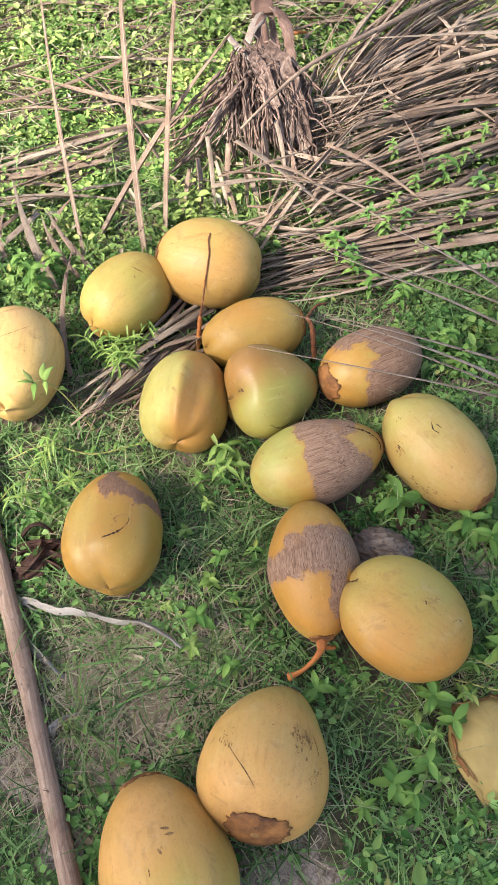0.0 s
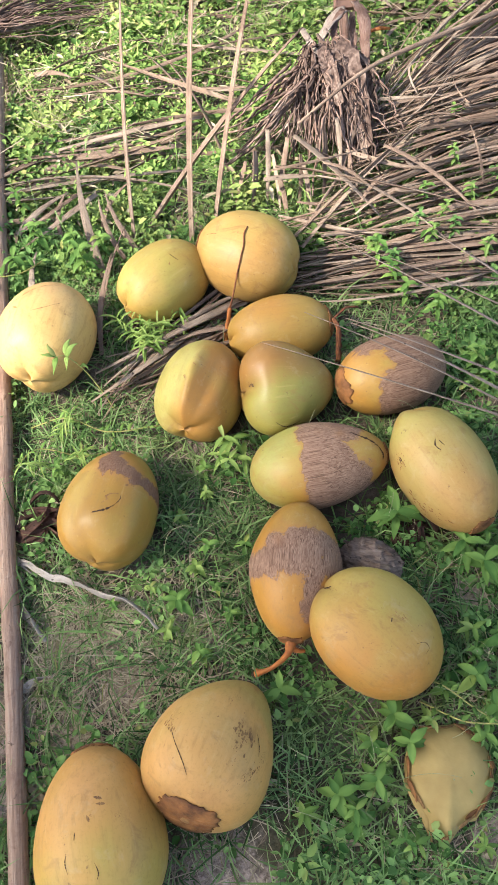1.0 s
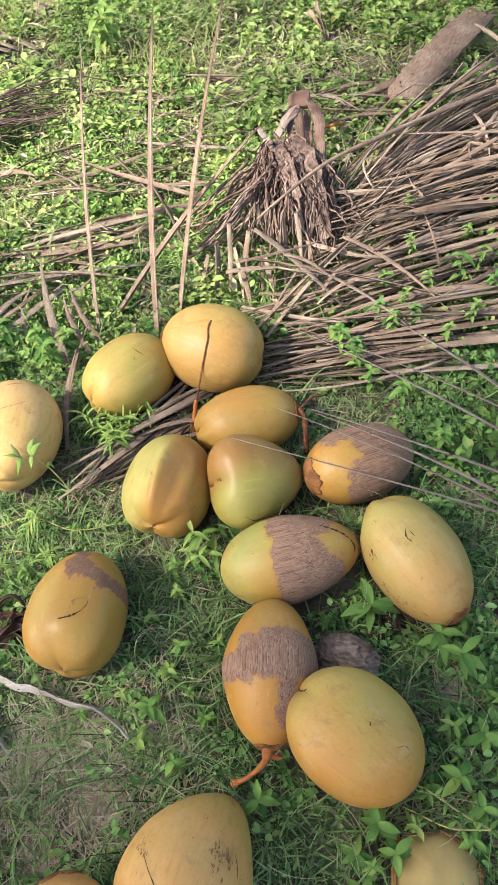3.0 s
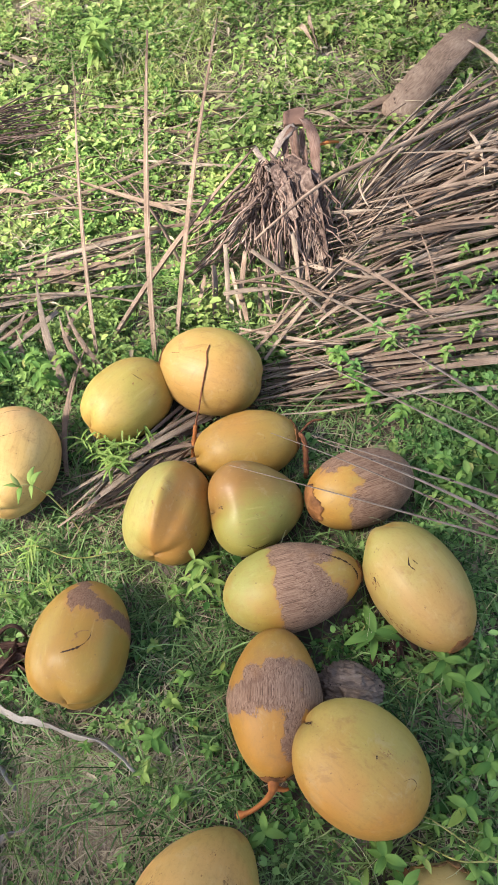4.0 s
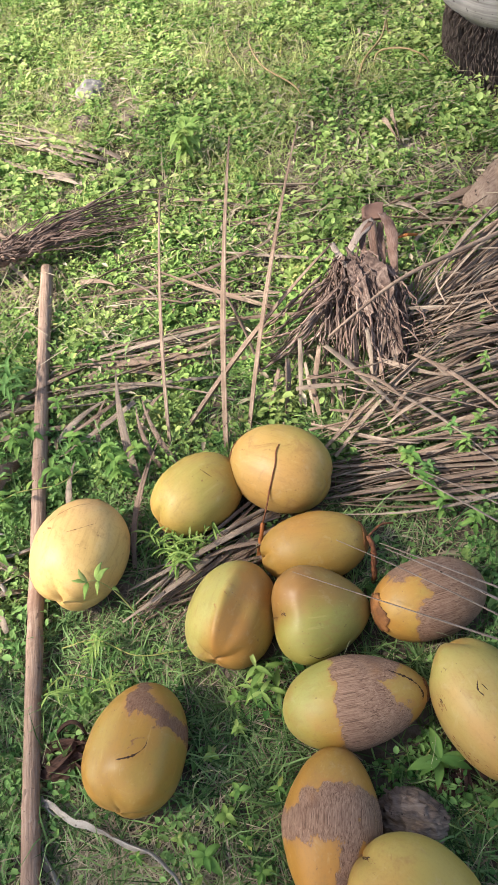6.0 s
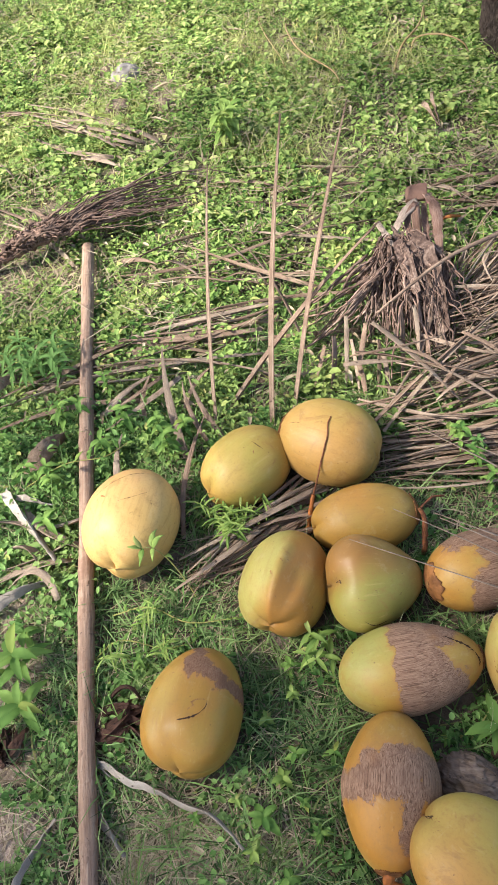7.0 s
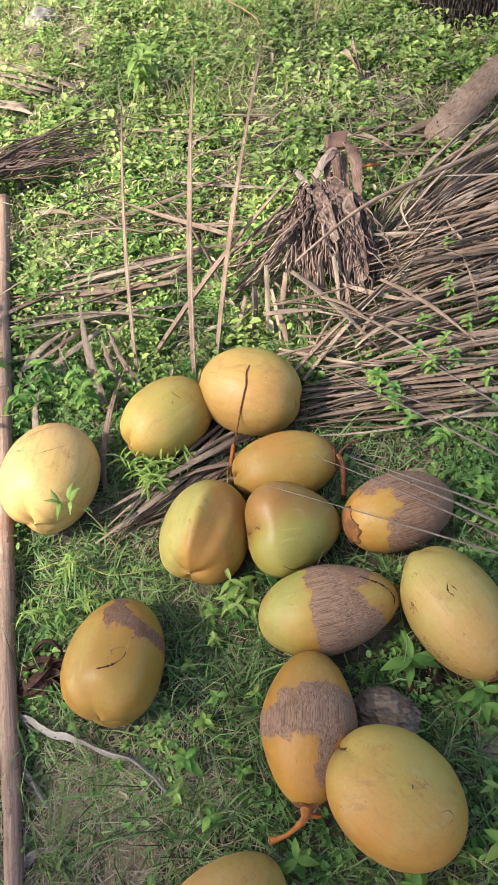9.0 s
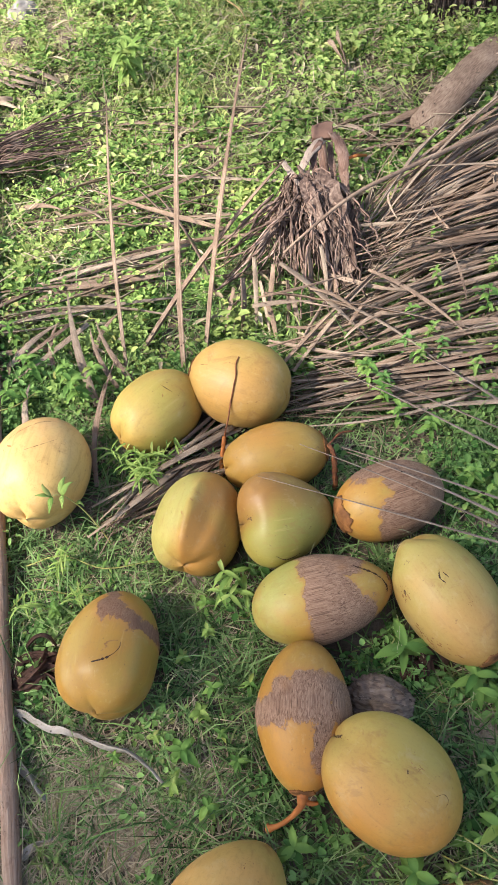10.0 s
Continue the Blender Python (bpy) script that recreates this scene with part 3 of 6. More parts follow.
coconut("RB", 0.186, 0.545, 0.210, 0.143, 25, 8, (ORANGE, (0.409, 0.212, 0.033), GREEN, 0.8, 0), "coconut worn to brown fibre, with a brown calyx", stain=0.2, husk=[(-0.16, 0.92, -2, 2, -0.5, 2), (-0.45, 0.9, -2, -0.42, -2, 2), (-0.62, 0.5, 0.30, 2, -2, 2)], lobes=0.03, turn=10, taper=0.0, stem_blunt=0.2, calyx=0.14)
coconut("D", 0.068, 0.350, 0.242, 0.150, -164, 0, ((0.384, 0.190, 0.029), (0.376, 0.238, 0.038), (0.345, 0.300, 0.066), 1.5, -1.4, 0.2), "green coconut with a worn band of brown fibre", stain=0.08, husk=[(-0.40, 0.24, -2, 2, -2, 2), (-0.72, -0.3, -2, 2, -2, 0.5), (-0.62, -0.3, 0.35, 2, -2, 2), (-0.62, -0.3, -2, -0.1, -2, 2)], lobes=0.03, turn=40, taper=-0.09, blunt=-0.05, stem_blunt=-0.25, calyx=0.05, marks=[("crack", [(-0.50, 112), (-0.62, 106), (-0.76, 98), (-0.86, 84)], 0.006), ("crack", [(-0.86, 84), (-0.90, 60), (-0.88, 40)], 0.003)])
coconut("R", 0.279, 0.356, 0.240, 0.156, 123, -4, ((0.43, 0.235, 0.06), (0.405, 0.275, 0.075), (0.345, 0.280, 0.066), 0.9, 0, 0.2), "pale yellow-green coconut beside a leafy weed", lobes=0.028, turn=60, taper=-0.02, blunt=0.2, cleft=0.25, calyx=0.06, scars=0.8, marks=[("scar", [(0.26, 28), (0.30, 31), (0.35, 33)], 0.015), ("crack", [(0.27, 29), (0.30, 30), (0.34, 31)], 0.006), ("scar", [(-0.2, 12), (-0.4, 10), (-0.6, 14)], 0.022), ("crack", [(0.26, 84), (0.16, 79), (0.06, 81)], 0.0022), ("crack", [(0.2, 86), (0.1, 88)], 0.0018), ("scar", [(-0.30, 94), (-0.33, 88)], 0.006)])
nut_with_stem = coconut("E", 0.046, 0.158, 0.236, 0.152, 91, 0, ((0.442, 0.190, 0.026), (0.400, 0.190, 0.029), (0.330, 0.205, 0.036), 0.9, 0.3), "orange coconut with a worn brown band and a stem", stain=0.1, husk=[(-0.24, 0.10, -2, 2, -2, 2), (0.0, 0.30, -2, 0.55, -2, 2), (0.2, 0.42, -2, 0.15, -2, 2), (-0.80, -0.1, -0.66, -0.24, -2, 2)], lobes=0.03, turn=15, taper=-0.02, blunt=-0.50, stem_blunt=-0.45, calyx=0.05, marks=[("scar", [(0.08, 150), (0.03, 148)], 0.006), ("scar", [(0.04, 126), (0.0, 124)], 0.004)])
coconut("F", 0.177, 0.063, 0.219, 0.176, 146, -15, ((0.47, 0.212, 0.038), (0.440, 0.245, 0.048), (0.395, 0.275, 0.054), 0.9, -1.5, 0.35), "large smooth yellow-orange coconut with a folded blossom end", lobes=0.06, turn=150, taper=0.02, blunt=0.2, cleft=0.11, dent=0.025, crests=((92, -0.025, 0.34, 0.1, 0.95), (128, 0.03, 0.16, 0.2, 0.9)), marks=[("scar", [(0.0, 104), (-0.03, 107), (-0.06, 108)], 0.010), ("crack", [(0.92, 96), (0.95, 88), (0.97, 80)], 0.006), ("scar", [(0.88, 92), (0.95, 84)], 0.010), ("crack", [(0.06, 100), (0.03, 96)], 0.002), ("crack", [(-0.40, 98), (-0.48, 106), (-0.57, 106), (-0.58, 98)], 0.0010)])
coconut("A", -0.283, 0.242, 0.216, 0.163, -92, -6, ((0.385, 0.172, 0.027), (0.340, 0.175, 0.026), (0.300, 0.210, 0.034), 0.9, 0.9, 0.35), "orange-brown coconut with a crack and a worn patch", stain=0.5, husk=[(-0.95, -0.30, -0.18, 0.06, 0.0, 2), (-0.66, -0.28, -0.24, 0.30, 0.0, 2), (-0.50, -0.22, 0.2, 0.60, 0, 2), (-0.38, -0.12, 0.5, 2, -1, 2)], lobes=0.055, turn=160, taper=-0.05, blunt=0.8, cleft=0.13, dent=0.02, crests=((138, 0.03, 0.14, -0.1, 0.7), (120, -0.03, 0.14, 0.0, 0.8)), marks=[("crack", [(0.47, 92), (0.43, 82), (0.38, 74), (0.30, 67)], 0.0034), ("crack", [(0.30, 67), (0.20, 63), (0.10, 63)], 0.0014), ("scar", [(0.10, 66), (0.13, 74), (0.19, 79), (0.23, 77), (0.30, 82)], 0.0036), ("scar", [(-0.06, 62), (-0.10, 58)], 0.004)])
coconut("C", -0.050, -0.124, 0.226, 0.184, 80, 25, ((0.60, 0.300, 0.080), (0.55, 0.300, 0.078), (0.45, 0.31, 0.075), 0.9, 0, 0.4), "large yellow-tan coconut with a brown cut end and scars", tint=0.2, lobes=0.03, turn=45, taper=0.27, stem_blunt=0.35, calyx=0.08, scars=1.2, bend=-0.22, marks=[("scar", [(-0.06, 122), (-0.12, 126), (-0.19, 126)], 0.020), ("scar", [(0.08, 116), (0.03, 118)], 0.008), ("scar", [(-0.26, 120), (-0.30, 120)], 0.009), ("scar", [(-0.16, 54), (-0.24, 56), (-0.34, 60)], 0.016), ("crack", [(-0.34, 60), (-0.5, 68), (-0.66, 78), (-0.78, 86)], 0.0013), ("scar", [(0.34, 98), (0.28, 100)], 0.008), ("crack", [(0.05, 136), (-0.1, 142), (-0.22, 144)], 0.0012), ("scar", [(-0.5, 138), (-0.6, 136)], 0.007), ("scar", [(-0.02, 96), (-0.05, 96)], 0.003), ("scar", [(-0.44, 124), (-0.50, 122)], 0.005), ("scar", [(-0.30, 146), (-0.40, 144), (-0.52, 140)], 0.012), ("scar", [(-0.12, 148), (-0.24, 150)], 0.008), ("scar", [(0.5, 96), (0.42, 102), (0.36, 104)], 0.005)])
coconut("B", -0.193, -0.255, 0.240, 0.184, -70, -2, ((0.60, 0.30, 0.08), (0.56, 0.295, 0.065), (0.46, 0.31, 0.060), 0.9, 0, 0.4), "large orange coconut with scuffed skin", tint=0.25, lobes=0.03, turn=45, taper=-0.15, blunt=0.2, calyx=0.08, scars=0.9, marks=[("scar", [(-0.60, 62), (-0.53, 59), (-0.47, 56)], 0.005), ("crack", [(0.20, 105), (0.30, 107), (0.40, 106)], 0.0014), ("scar", [(-0.12, 85), (-0.05, 83)], 0.004), ("scar", [(-0.30, 78), (-0.26, 70)], 0.004), ("scar", [(-0.22, 76), (-0.20, 68)], 0.004), ("crack", [(0.02, 96), (0.10, 97)], 0.0016), ("scar", [(-0.05, 60), (-0.02, 56)], 0.005), ("crack", [(0.36, 82), (0.46, 80), (0.52, 82)], 0.0014)])

# ---- dry stuff on the ground ----
def bundle(parent, a0, a1, b0, b1, count, width=(0.0038, 0.0115), high=(0.015, 0.09), beyond=0.3, seed=1, mat=None, stray=0.02, lift=0.02, name="leaflet", bow=0.0):
    """Leaflets side by side, from the line a0-a1 to the line b0-b1, and on past it by a share of their length."""
    rng = random.Random(seed)
    for k in range(count):
        s = (k + rng.uniform(-0.6, 0.6)) / max(1, count - 1)
        r = s + rng.uniform(-0.12, 0.12)
        a = [a0[i] + (a1[i] - a0[i]) * s + rng.gauss(0, stray) for i in (0, 1)]
        b = [b0[i] + (b1[i] - b0[i]) * r + rng.gauss(0, stray * 1.6) for i in (0, 1)]
        cut = rng.uniform(-0.05, 0.3)
        a = [a[i] + (b[i] - a[i]) * cut * rng.random() for i in (0, 1)]
        b = [b[i] + (b[i] - a[i]) * beyond * rng.uniform(0.5, 1.2) for i in (0, 1)]
        za, zb = rng.uniform(*high), rng.uniform(*high)
        w = rng.uniform(*width)
        m = mat or rng.choice((DRY_LEAF, DRY_LEAF, DRY_LEAF, GREY_LEAF))
        blade(parent, (*b, zb), (*a, za * 0.7 + 0.006), w, m, lift * rng.uniform(-0.2, 1), rng.gauss(-bow, 0.024), rng.uniform(0.25, 1.1),
              rng.uniform(-1.2, 1.2), (0.8, rng.uniform(0.1, 0.35)), rng.gauss(0, 0.8), name)


def strips(parent, lines, mats=None, fold=0.5, name="leaflet"):
    """Single leaflets: start, end, width, rise and sideways bow."""
    for k, (a, b, w, lift, side) in enumerate(lines):
        blade(parent, a, b, w, (mats or (DRY_LEAF, GREY_LEAF))[k % 2], lift, side, fold, 0.5 * (k % 3 - 1), (0.75, 0.2), 0.35 * (k % 4 - 1.5), name, 11)


frond = thing("dry_palm_frond", pose(0, 0, 0), "large dry grey-brown palm frond lying on the weeds", "palm frond", "dry palm fronds")
WIDE = (0.004, 0.0125)
bundle(frond, (0.14, 1.28), (0.20, 1.20), (0.47, 1.60), (0.47, 1.37), 54, WIDE, (0.05, 0.13), 0.45, 2, stray=0.026, bow=0.02)
bundle(frond, (0.10, 1.16), (0.12, 1.10), (0.30, 1.44), (0.44, 1.42), 30, WIDE, (0.03, 0.11), 0.45, 21, stray=0.022, bow=0.045)
bundle(frond, (0.12, 1.22), (0.10, 1.13), (0.45, 1.36), (0.44, 1.22), 30, WIDE, (0.05, 0.13), 0.7, 3, stray=0.02, bow=0.02)
rod(frond, "rachis", smooth_line([(-0.03, 1.10, 0.16), (0.10, 1.235, 0.18), (0.22, 1.33, 0.175), (0.46, 1.515, 0.145), (0.95, 1.87, 0.10)], 16), [0.0030 + 0.0003 * k for k in range(16)], DRY_LEAF, 7, 3, 0.05)
strips(frond, [((0.90, 1.47, 0.10), (0.19, 1.245, 0.12), 0.013, 0.02, 0.03), ((0.85, 1.42, 0.10), (0.285, 1.38, 0.15), 0.011, 0.01, 0.01), ((0.062, 1.06, 0.07), (0.142, 1.30, 0.10), 0.014, 0.01, 0.012), ((0.105, 1.10, 0.06), (0.165, 1.24, 0.08), 0.012, 0.01, 0.01),
               ((0.08, 1.05, 0.05), (0.075, 1.14, 0.09), 0.010, 0.01, 0.0), ((0.86, 1.56, 0.08), (0.42, 1.40, 0.13), 0.016, 0.02, 0.0)])
frond = thing("dry_palm_frond", pose(0, 0, 0), "flattened dry brown palm frond with long narrow leaflets beside coconuts", "palm frond", "dry palm fronds")
bundle(frond, (-0.03, 0.91), (0.07, 1.04), (0.42, 1.09), (0.43, 1.26), 38, WIDE, (0.02, 0.09), 0.75, 4, stray=0.022)
bundle(frond, (-0.03, 0.89), (-0.02, 0.80), (0.41, 1.06), (0.40, 0.88), 34, WIDE, (0.010, 0.06), 0.6, 41, stray=0.018)
bundle(frond, (-0.03, 0.86), (-0.05, 0.74), (0.30, 0.91), (0.30, 0.795), 38, WIDE, (0.008, 0.05), 0.3, 5, stray=0.014)
strips(frond, [((-0.035, 0.87, 0.05), (0.215, 1.155, 0.10), 0.017, 0.01, 0.0), ((-0.005, 0.86, 0.05), (0.26, 1.20, 0.10), 0.010, 0.012, 0.01), ((0.85, 0.90, 0.04), (0.00, 0.885, 0.065), 0.012, 0.012, -0.012), ((0.80, 0.85, 0.04), (0.02, 0.815, 0.05), 0.015, 0.0, -0.025),
               ((0.82, 0.90, 0.04), (0.10, 0.80, 0.045), 0.016, 0.006, 0.0), ((0.75, 0.82, 0.03), (0.06, 0.765, 0.04), 0.013, 0.006, 0.01), ((0.80, 1.22, 0.05), (0.22, 1.04, 0.07), 0.014, 0.01, 0.0), ((0.84, 1.30, 0.05), (0.27, 1.12, 0.08), 0.014, 0.01, 0.01)])
# short broken pieces lying every way
rng = random.Random(77)
for k in range(60):
    x, y = rng.uniform(0.0, 0.62), rng.uniform(0.82, 1.14)
    y += 0.6 * max(0.0, x)
    az = radians(rng.gauss(28, 42))
    d = Vector((math.cos(az), math.sin(az), 0)) * rng.uniform(0.04, 0.15)
    p = Vector((x, y, rng.uniform(0.05, 0.125)))
    blade(frond, p - d, p + d + Vector((0, 0, rng.uniform(-0.04, 0.02))), rng.uniform(0.004, 0.012), rng.choice((DRY_LEAF, GREY_LEAF, RIB)), rng.uniform(-0.01, 0.02), rng.gauss(0, 0.015), rng.uniform(0.3, 1.2), rng.uniform(-1.5, 1.5), (0.5, 0.15), rng.gauss(0, 0.8))
# blades thrown across the frond
strips(frond, [((-0.076, 1.039, 0.10), (0.11, 1.001, 0.09), 0.011, 0.006, 0.004), ((-0.045, 1.115, 0.115), (0.15, 0.93, 0.07), 0.014, 0.01, 0.0), ((0.15, 1.09, 0.11), (0.37, 0.93, 0.05), 0.009, 0.012, 0.01), ((-0.10, 1.012, 0.09), (0.036, 1.032, 0.08), 0.011, 0.004, 0.0),
               ((0.03, 1.02, 0.10), (0.40, 0.945, 0.06), 0.008, 0.01, 0.0), ((0.06, 1.02, 0.10), (0.30, 0.87, 0.05), 0.007, 0.01, 0.01), ((0.11, 0.96, 0.08), (0.16, 1.03, 0.09), 0.008, 0.01, 0.0)], fold=0.7)
# bare ribs that stand off over the nuts
for k, (a, b) in enumerate([((0.03, 0.58, 0.20), (0.36, 0.45, 0.12)), ((0.10, 0.60, 0.16), (0.37, 0.53, 0.13)), ((0.11, 0.59, 0.16), (0.37, 0.48, 0.115)),
                            ((-0.04, 0.52, 0.192), (0.36, 0.44, 0.10)), ((0.00, 0.88, 0.09), (0.38, 0.64, 0.09)), ((0.25, 0.89, 0.07), (0.40, 0.77, 0.06)), ((0.06, 0.86, 0.08), (0.40, 0.68, 0.08))]):
    end = Vector(b) + (Vector(b) - Vector(a)) * 0.9
    end.z = 0.03
    blade(frond, end, a, 0.0050 + 0.0015 * (k % 3), RIB, 0.035, 0.015 * (k % 2), 0.6, 0.3, (1.0, 0.15), 0.2, "leaf_rib", 12)

# three old leaflets that stand up out of the heap, and one that leans
for label, a, b, w in (("thin dry palm leaflet standing up from the grass", (-0.375, 0.86, -0.01), (-0.44, 1.43, 0.33), 0.011),
                       ("dry palm leaflet standing upright behind coconuts", (-0.25, 0.88, -0.01), (-0.25, 1.44, 0.44), 0.016),
                       ("dry palm leaflet leaning out of the weeds", (-0.21, 0.91, -0.01), (-0.12, 1.58, 0.38), 0.014),
                       ("long dry palm leaflet leaning on a dry flower stalk", (-0.37, 0.93, 0.0), (-0.04, 1.36, 0.20), 0.018)):
    stick = thing("dry_leaflet", pose(*a), label, "dry leaf", "standing dry leaflets")
    d = Vector(b) - Vector(a)
    blade(stick, (0, 0, 0), d, w * 0.9, DRY_LEAF, 0.012, 0.008, 1.0, 0.5, (0.9, 0.25), -0.55, "leaf_blade", 12)
    rod(stick, "midrib", arc((0, 0, 0), d * 0.98, 0.0145, 0.008, 12), [0.0024 - 0.00014 * k for k in range(12)], DRY_LEAF if "leaning" in label else RIB, 6)

# old leaflets, singly and in bunches
litter = thing("dry_leaf_bunch", pose(0, 0, 0), "bunch of torn dry palm leaflets among weeds", "dry leaves", "bunches of dry leaves")
for a, b, w in [((-0.53, 1.06, 0.10), (-0.43, 0.80, 0.02), 0.019), ((-0.47, 0.98, 0.07), (-0.39, 0.84, 0.03), 0.011), ((-0.64, 0.86, 0.03), (-0.48, 1.00, 0.06), 0.014),
                ((-0.41, 0.83, 0.06), (-0.395, 0.60, 0.015), 0.012), ((-0.40, 0.92, 0.05), (-0.41, 0.64, 0.015), 0.008), ((-0.58, 0.83, 0.06), (-0.56, 0.70, 0.01), 0.016),
                ((-0.46, 1.00, 0.07), (-0.36, 0.86, 0.02), 0.012), ((-0.56, 1.02, 0.05), (-0.55, 0.90, 0.03), 0.012), ((-0.66, 0.90, 0.03), (-0.53, 1.01, 0.05), 0.010), ((-0.40, 1.02, 0.08), (-0.46, 0.93, 0.03), 0.012)]:
    blade(litter, b, a, w, GREY_LEAF if w > 0.013 else DRY_LEAF, 0.006, 0.010, 0.7, 0.3, (0.8, 0.15), -0.25)
bundle(litter, (-0.80, 1.02), (-0.76, 1.14), (-0.36, 1.10), (-0.30, 1.24), 16, (0.005, 0.013), (0.008, 0.05), 0.05, 7, stray=0.035)
bundle(litter, (-0.95, 0.96), (-0.90, 0.88), (-0.66, 1.08), (-0.56, 1.00), 11, (0.007, 0.016), (0.01, 0.05), 0.0, 8, stray=0.04)
litter = thing("dry_leaf_bunch", pose(0, 0, 0), "bunch of dry brown palm leaflets lying between coconuts", "dry leaves", "bunches of dry leaves")
bundle(litter, (-0.39, 0.54), (-0.36, 0.46), (-0.14, 0.73), (-0.12, 0.66), 30, (0.005, 0.014), (0.008, 0.045), 0.1, 9, stray=0.018)
for a, b, w in [((-0.385, 0.535, 0.045), (-0.12, 0.72, 0.05), 0.014), ((-0.38, 0.47, 0.045), (-0.22, 0.63, 0.04), 0.013)]:
    blade(litter, b, a, w, GREY_LEAF, 0.012, 0.01, 0.6, 0.3, (0.7, 0.35))
litter = thing("dry_leaf_bunch", pose(0, 0, 0), "scattered sunlit dry palm leaflets on green weeds", "dry leaves", "bunches of dry leaves")
bundle(litter, (-1.44, 2.32), (-1.30, 2.22), (-0.98, 2.10), (-0.86, 1.98), 8, (0.007, 0.018), (0.02, 0.05), 0.05, 10, GREY_LEAF, stray=0.035)
bundle(litter, (-0.62, 1.84), (-0.60, 1.70), (-0.05, 1.86), (0.00, 1.72), 10, (0.005, 0.011), (0.012, 0.04), 0.0, 11, stray=0.07)
bundle(litter, (-0.75, 1.42), (-0.72, 1.28), (-0.25, 1.50), (-0.15, 1.34), 13, (0.004, 0.012), (0.012, 0.06), -0.1, 12, stray=0.08)
bundle(litter, (-0.62, 1.34), (-0.50, 1.50), (-0.28, 1.26), (-0.20, 1.36), 7, (0.004, 0.011), (0.015, 0.06), -0.1, 16, stray=0.06)
bundle(litter, (-1.32, 1.80), (-1.25, 1.72), (-0.98, 1.55), (-0.95, 1.50), 4, (0.010, 0.018), (0.01, 0.03), 0.0, 13)
bundle(litter, (-0.82, 0.66), (-0.76, 0.42), (-0.66, 0.52), (-0.62, 0.50), 7, (0.012, 0.024), (0.01, 0.04), 0.0, 14, GREY_LEAF, stray=0.04)
bundle(litter, (0.05, 1.70), (0.10, 1.58), (0.32, 1.76), (0.35, 1.56), 10, (0.010, 0.02), (0.01, 0.05), 0.1, 15, stray=0.06)


def leaf_strip(label, pts, w):
    strip = thing("dry_leaf", pose(*pts[0]), label, "dry leaf", "single dry leaves")
    o = Vector(pts[0])
    v, f, u = ribbon(smooth_line([Vector(p) - o for p in pts], 40), w, 0.8, 1.6, (0.8, 0.55), 0.3)
    v = [tuple(Vector(p) + Vector((noise.noise(Vector(p) * 55 + o), noise.noise(Vector(p) * 55 - o), 0.6 * noise.noise(Vector(p) * 90))) * 0.0035) for p in v]
    mesh_object("leaf_blade", v, f, DRY_LEAF if "brown" in label else PALE_LEAF, strip, u, True)


leaf_strip("curved grey dry leaf strip on the grass", [(-0.470, 0.154, 0.012), (-0.430, 0.147, 0.02), (-0.393, 0.130, 0.024), (-0.340, 0.121, 0.03), (-0.288, 0.105, 0.026), (-0.245, 0.096, 0.034), (-0.205, 0.074, 0.034), (-0.165, 0.044, 0.026)], 0.0125)
leaf_strip("thin split end of a grey dry leaf strip", [(-0.46, 0.158, 0.012), (-0.435, 0.140, 0.016), (-0.415, 0.128, 0.010)], 0.007)
leaf_strip("short pale strip of dry leaf", [(-0.44, 0.085, 0.008), (-0.4, 0.05, 0.015), (-0.37, 0.02, 0.008)], 0.02)
leaf_strip("small pale scrap of dry leaf", [(-0.4, -0.07, 0.008), (-0.37, -0.045, 0.014), (-0.345, -0.035, 0.008)], 0.014)
leaf_strip("long grey dry leaf strip beside a pole", [(-0.545, -0.1, 0.01), (-0.535, -0.04, 0.028), (-0.52, 0.01, 0.026), (-0.508, 0.055, 0.012)], 0.014)
leaf_strip("broad grey dry leaf strip lying across weeds", [(-0.83, 0.685, 0.03), (-0.77, 0.635, 0.045), (-0.71, 0.58, 0.04), (-0.655, 0.53, 0.02)], 0.026)
leaf_strip("pale dry leaf strip in weeds beside a pole", [(-0.79, 0.665, 0.04), (-0.75, 0.66, 0.05), (-0.7, 0.652, 0.035)], 0.014)
leaf_strip("broad brown dead leaf piece leaning on weeds", [(-0.79, 0.745, 0.02), (-0.76, 0.8, 0.05), (-0.735, 0.845, 0.04)], 0.045)
leaf_strip("dark brown dry leaf strip in the weeds", [(-1.0, 0.93, 0.03), (-0.95, 0.99, 0.05), (-0.91, 1.03, 0.03)], 0.03)
leaf_strip("pale dry leaf strip on sunlit grass", [(-0.78, 0.385, 0.02), (-0.71, 0.445, 0.04), (-0.65, 0.49, 0.02)], 0.024)
leaf_strip("torn grey-brown leaf tip in green weeds", [(0.037, 2.093, 0.06), (0.06, 2.05, 0.075), (0.093, 1.993, 0.05)], 0.014)
leaf_strip("split grey-brown leaf tip in green weeds", [(0.067, 2.138, 0.07), (0.075, 2.07, 0.08), (0.095, 1.99, 0.05)], 0.012)

